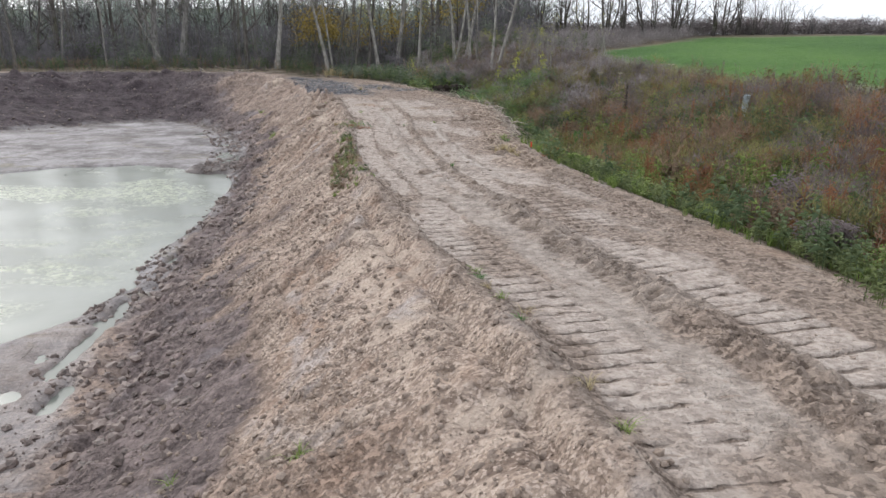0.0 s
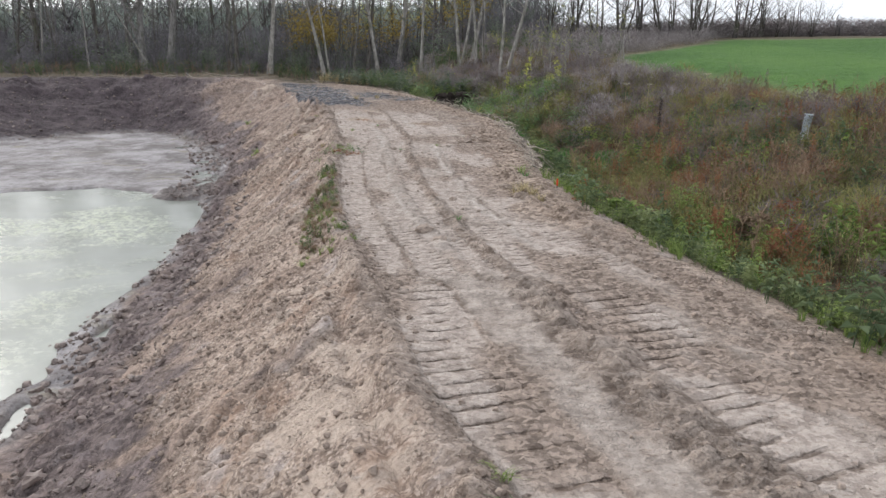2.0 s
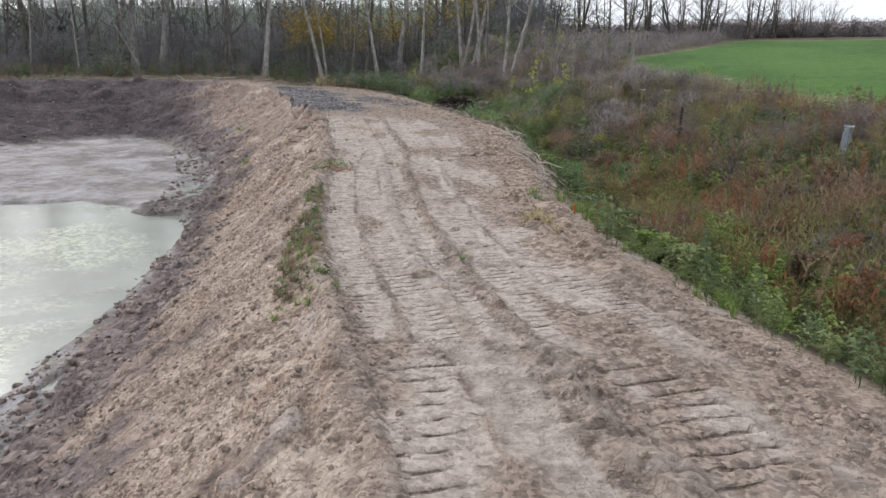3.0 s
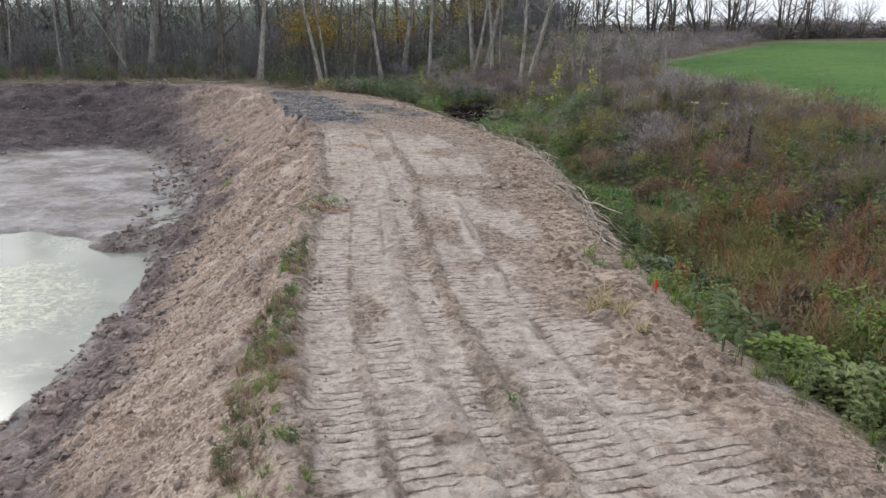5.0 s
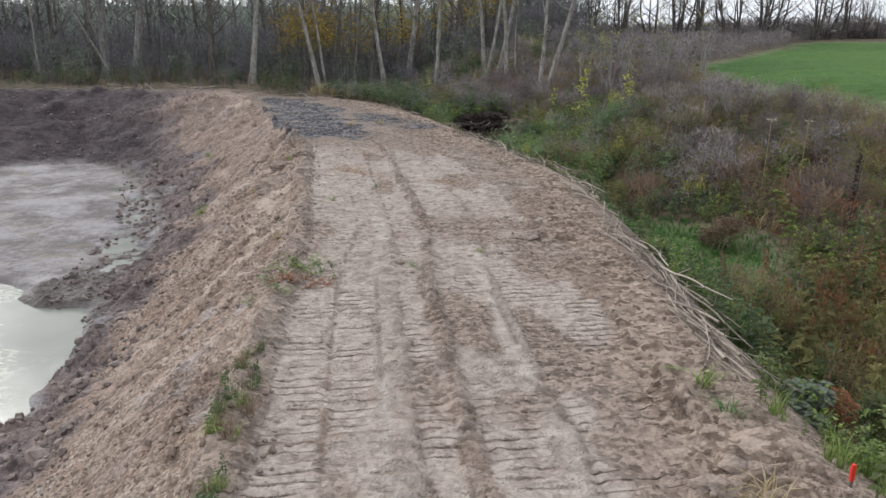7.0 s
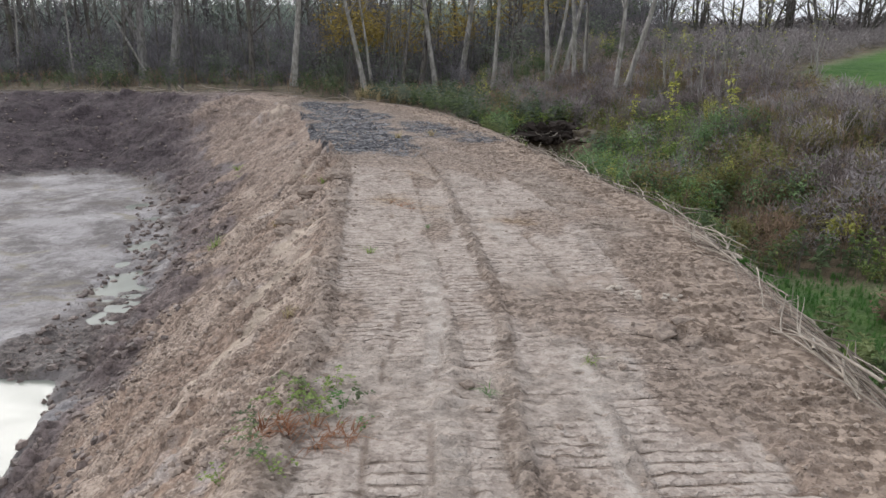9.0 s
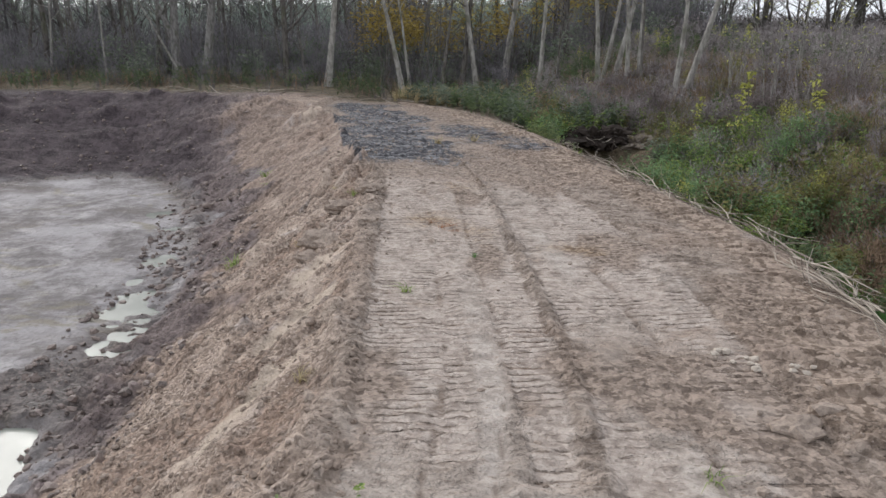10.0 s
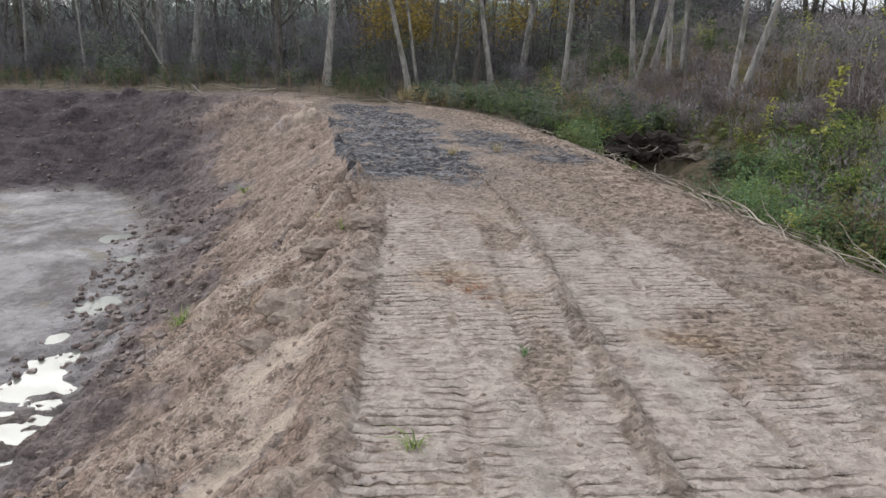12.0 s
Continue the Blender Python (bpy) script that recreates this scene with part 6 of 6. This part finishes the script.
tagged(guard, "pale blue-grey plastic tree guard among meadow weeds", "tree guard")


# tall seed heads above the meadow
def seed_stalk(x, y, top):
    root = new("dock_stalk")
    z = float(ground_z(x, y)[0])
    root.location = (x, y, z)
    h = top - z
    child(fill("stem", *tube(bent(np.random.RandomState(2), (0, 0, -0.05), (0.02, 0, 1), h, 6, 0.02), np.linspace(0.012, 0.005, 7), 6), BARK_DARK, None, True), root)
    s, r = Shape(), np.random.RandomState(3)
    for k in range(240):
        f = r.uniform(0.45, 1.0)
        s.leaf(np.array((0.02 * h * f, 0, h * f)) + turn(r.rand() * 6.283) * r.uniform(0, 0.07) * (1.25 - f), turn(r.rand() * 6.283) + (0, 0, 0.6), 0.05, 0.035)
    tagged(child(fill("seed_head", *s.arrays(), ROOT_SOIL), root), kind="stuff")
    return tagged(root, "tall dark brown dock seed head in the meadow", "dock stalk", "tall meadow stalks")


def hogweed(x, y, top):
    root = new("hogweed")
    z = float(ground_z(x, y)[0])
    root.location = (x, y, z)
    h = top - z
    child(fill("stem", *tube(bent(np.random.RandomState(5), (0, 0, -0.05), (0.03, 0, 1), h, 6, 0.015), np.linspace(0.011, 0.006, 7), 6), STRAW, None, True), root)
    r = np.random.RandomState(int(x * 10))
    bits = []
    for k in range(12):
        d = turn(k * 0.524) * r.uniform(0.05, 0.14)
        bits.append(tube([np.array((0.03 * h, 0, h - 0.06)), np.array((0.03 * h, 0, h)) + d * 0.6, np.array((0.03 * h, 0, h + r.uniform(-0.01, 0.03))) + d], (0.003, 0.003, 0.014), 5))
    tagged(child(fill("umbel", *merge(bits), PALE_SEED), root), label="pale dry seed umbel")
    return tagged(root, "dry pale hogweed stalk with a flat seed head", "hogweed", "tall meadow stalks")


PALE_SEED = plain("pale_seed", (0.34, 0.31, 0.22), (0.52, 0.48, 0.37), 0.9, 10)
seed_stalk(6.85, 27.1, 1.12)
seed_stalk(9.2, 25.6, 1.0)
for x, y, top in ((7.25, 30.1, 1.4), (6.45, 30.2, 1.42), (9.8, 31.5, 1.7)):
    hogweed(x, y, top)

# saplings over the ditch
YOUNG = tree(21, 2.6, 0.018, BARK_GREY, limb_lo=0.3, limb_count=7, limb_long=0.22, leaf=LEAF_YELLOW, leaves=100, leaf_size=1.5)
STEMS = tree(22, 4.2, 0.03, BARK_PALE, (0.04, 0), stems=5, limb_lo=0.35, limb_count=15, limb_long=0.18, leaf=LEAF_YELLOW, leaves=45)
for x, y, q in ((4.27, 41.6, 0.9), (5.5, 39.6, 0.75), (3.4, 43.4, 0.6)):
    plant_tree(YOUNG, x, y, "young sapling with bright yellow leaves over the ditch", "saplings over the ditch", q)
for x, y, q in ((5.6, 44.0, 1.0), (6.8, 45.6, 1.05), (4.9, 46.4, 0.95), (7.6, 43.2, 0.8), (8.6, 46.8, 1.0), (6.0, 42.0, 0.7), (9.8, 45.0, 0.85)):
    plant_tree(STEMS, x, y, "clump of thin bare pale stems in the scrub", "saplings over the ditch", q)
remove(YOUNG)
remove(STEMS)



def shrub(x, y, high, leaf, label, seed, wide=1.1):
    """A small leafy shrub on thin stems."""
    r = np.random.RandomState(seed)
    root = new("shrub")
    root.matrix_basis = pose(x, y, float(ground_z(x, y)[0]) - 0.03, 0, 0, seed * 40)
    for k in range(6):
        q = bent(r, turn(k * 1.05) * 0.04, turn(k * 1.05 + r.rand()) * r.uniform(0.2, 0.6) + (0, 0, 1.0), high * r.uniform(0.6, 0.95), 5, 0.08)
        child(fill("stem", *tube(q, np.linspace(0.012, 0.004, 6), 5), BARK_GREY, None, True), root)
    v, f = leaf_cloud(r, 1100, 0.062 / high, 0.95)
    tagged(child(fill("foliage", v * (high * wide, high * wide, high), f, leaf), root), kind="stuff")
    return tagged(root, label, "shrub", "shrubs of the ditch and meadow")


shrub(5.65, 32.0, 0.75, LEAF_YELLOW, "bright yellow leaved shrub in the ditch meadow", 1, 1.3)
shrub(3.6, 32.3, 0.85, LEAF_OLIVE, "orange and olive leaved shrub beside the ditch grass", 2, 1.2)
shrub(2.0, 36.4, 1.0, LEAF_HEDGE, "green leafy shrub close to the dam's edge", 3, 1.2)
shrub(1.9, 38.6, 1.2, LEAF_FRESH, "light green leafy shrub close to the dam's edge", 4, 1.2)
shrub(3.1, 34.6, 1.1, LEAF_FRESH, "light green leafy shrub over the ditch", 5, 1.3)
shrub(3.4, 37.2, 1.3, LEAF_HEDGE, "tall green leafy shrub over the ditch", 6, 1.2)
shrub(2.9, 39.8, 1.4, LEAF_FRESH, "tall light green shrub over the ditch", 10, 1.2)
shrub(4.4, 38.6, 1.5, LEAF_HEDGE, "tall mid-green shrub over the ditch", 11, 1.1)
shrub(4.2, 35.6, 1.2, LEAF_OLIVE, "olive yellowing shrub over the ditch", 12, 1.2)
shrub(2.2, 43.1, 0.8, LEAF_WOOD, "low grey-green shrub beside the washed-out hole", 14, 1.5)
shrub(2.6, 41.6, 1.2, LEAF_HEDGE, "green leafy shrub beside the washed-out hole", 13, 1.1)
shrub(5.3, 41.4, 1.4, LEAF_YELLOW, "tall shrub with yellow autumn leaves over the ditch", 7, 0.7)
shrub(1.75, 40.4, 0.55, LEAF_WOOD, "low grey-green nettles at the dam's edge", 15, 1.5)
shrub(1.55, 39.3, 0.5, LEAF_HEDGE, "low green nettles at the dam's edge", 16, 1.5)
shrub(3.3, 40.9, 1.5, LEAF_HEDGE, "rounded green bush over the ditch", 17, 1.2)
shrub(4.3, 40.3, 1.6, LEAF_FRESH, "yellow-green rounded bush over the ditch", 18, 1.1)
shrub(3.7, 38.7, 1.4, LEAF_FRESH, "yellow-green leafy bush over the ditch", 19, 1.2)
shrub(5.2, 38.9, 1.5, LEAF_HEDGE, "rounded green bush over the ditch", 20, 1.2)
shrub(4.9, 28.2, 0.9, LEAF_BROWN, "withered brown shrub at the ditch grass", 9, 1.3)

MEADOW_SHRUBS = [
    (3.12, 20.16, 0.75, LEAF_RUST, "dark rust-brown dead dock in the ditch", 0.8),
    (3.76, 20.59, 1.00, LEAF_BUSH, "green leafy plant standing in the ditch", 0.9),
    (2.75, 20.00, 0.40, LEAF_WOOD, "blue-green nettles below the dam's edge", 1.6),
    (5.70, 22.61, 0.80, LEAF_RUST, "rust-brown dead dock in the meadow", 0.9),
    (4.70, 19.34, 0.90, LEAF_GREY, "dark grey withered bush in the ditch", 1.2),
    (5.20, 19.08, 0.90, LEAF_FRESH, "bright green leafy plant in the ditch meadow", 1.3),
    (4.89, 17.92, 1.00, LEAF_FRESH, "bright yellow-green leafy plant in the ditch meadow", 1.2),
    (3.32, 16.69, 0.70, LEAF_FRESH, "light green nettles on the dam's bank", 1.4),
    (3.56, 16.21, 0.70, LEAF_BUSH, "green nettles on the dam's bank", 1.4),
    (5.27, 18.77, 0.90, LEAF_FRESH, "light green leafy plant in the ditch meadow", 1.3),
    (3.86, 17.26, 0.70, LEAF_FRESH, "light green leafy plant on the dam's bank", 1.4),
    (7.14, 20.62, 0.80, LEAF_BUSH, "green leafy plant in the meadow", 1.2),
    (5.19, 14.54, 0.90, LEAF_RUST, "rust-red dead dock in the meadow", 0.9),
    (5.33, 16.04, 0.90, LEAF_BROWN, "brown withered bush in the meadow", 1.2),
    (6.22, 16.14, 0.90, LEAF_RUST, "rust-brown dead dock in the meadow", 1.0),
    (6.33, 11.76, 1.10, LEAF_GREY, "dark grey-brown withered bush in the meadow", 1.5),
    (5.13, 11.10, 1.00, LEAF_BROWN, "brown withered bush in the meadow", 1.4),
    (5.55, 9.73, 1.00, LEAF_GREY, "dark grey-brown withered bush in the meadow", 1.3),
    (5.06, 19.30, 0.70, LEAF_FRESH, "light green leafy plant on the dam's bank", 1.4),
    (3.82, 19.75, 0.60, LEAF_FRESH, "light green leafy plant on the dam's bank", 1.4),
]
for k, (x, y, high, leaf, label, wide) in enumerate(MEADOW_SHRUBS):
    shrub(x, y, high, leaf, label, 30 + k, wide)

# sticks on the bare slope
for k, (x, y, a) in enumerate(((-5.8, 30.6, 70), (-6.3, 29.8, 20), (-4.4, 27.6, 120), (-2.6, 9.0, 100), (-3.1, 12.2, 40), (0.75, 6.1, 80), (-7.2, 34.0, 10), (-7.1, 11.0, 95))):
    ob = new("stick", BRANCHES[k % len(BRANCHES)])
    ob.matrix_basis = pose(x, y, float(ground_z(x, y)[0]) + 0.02, 0, -12 if k % 2 else 8, a) @ Matrix.Scale(0.32, 4)
    tagged(ob, "short bleached stick lying on bare soil", "stick", "sticks on the dam")

# a row of pale stones on the crest's outer side
STONE = plain("pale_stone", (0.28, 0.235, 0.195), (0.46, 0.40, 0.34), 0.85, 14, 0.4)
rr = np.random.RandomState(88)
for k in range(16):
    x, y = 0.15 + 0.055 * k + rr.uniform(-0.15, 0.15), 26.6 - 0.02 * k + rr.uniform(-0.25, 0.25)
    q = rr.uniform(0.045, 0.095)
    ob = earth_lump("stone", (q * 1.2, q, q * 0.75), 60 + k, STONE, 0.4)
    ob.location = (x, y, float(ground_z(x, y)[0]) + 0.15 * q)
    tagged(ob, "small pale stone lying on the dam's crest", "stone", "stones on the crest")
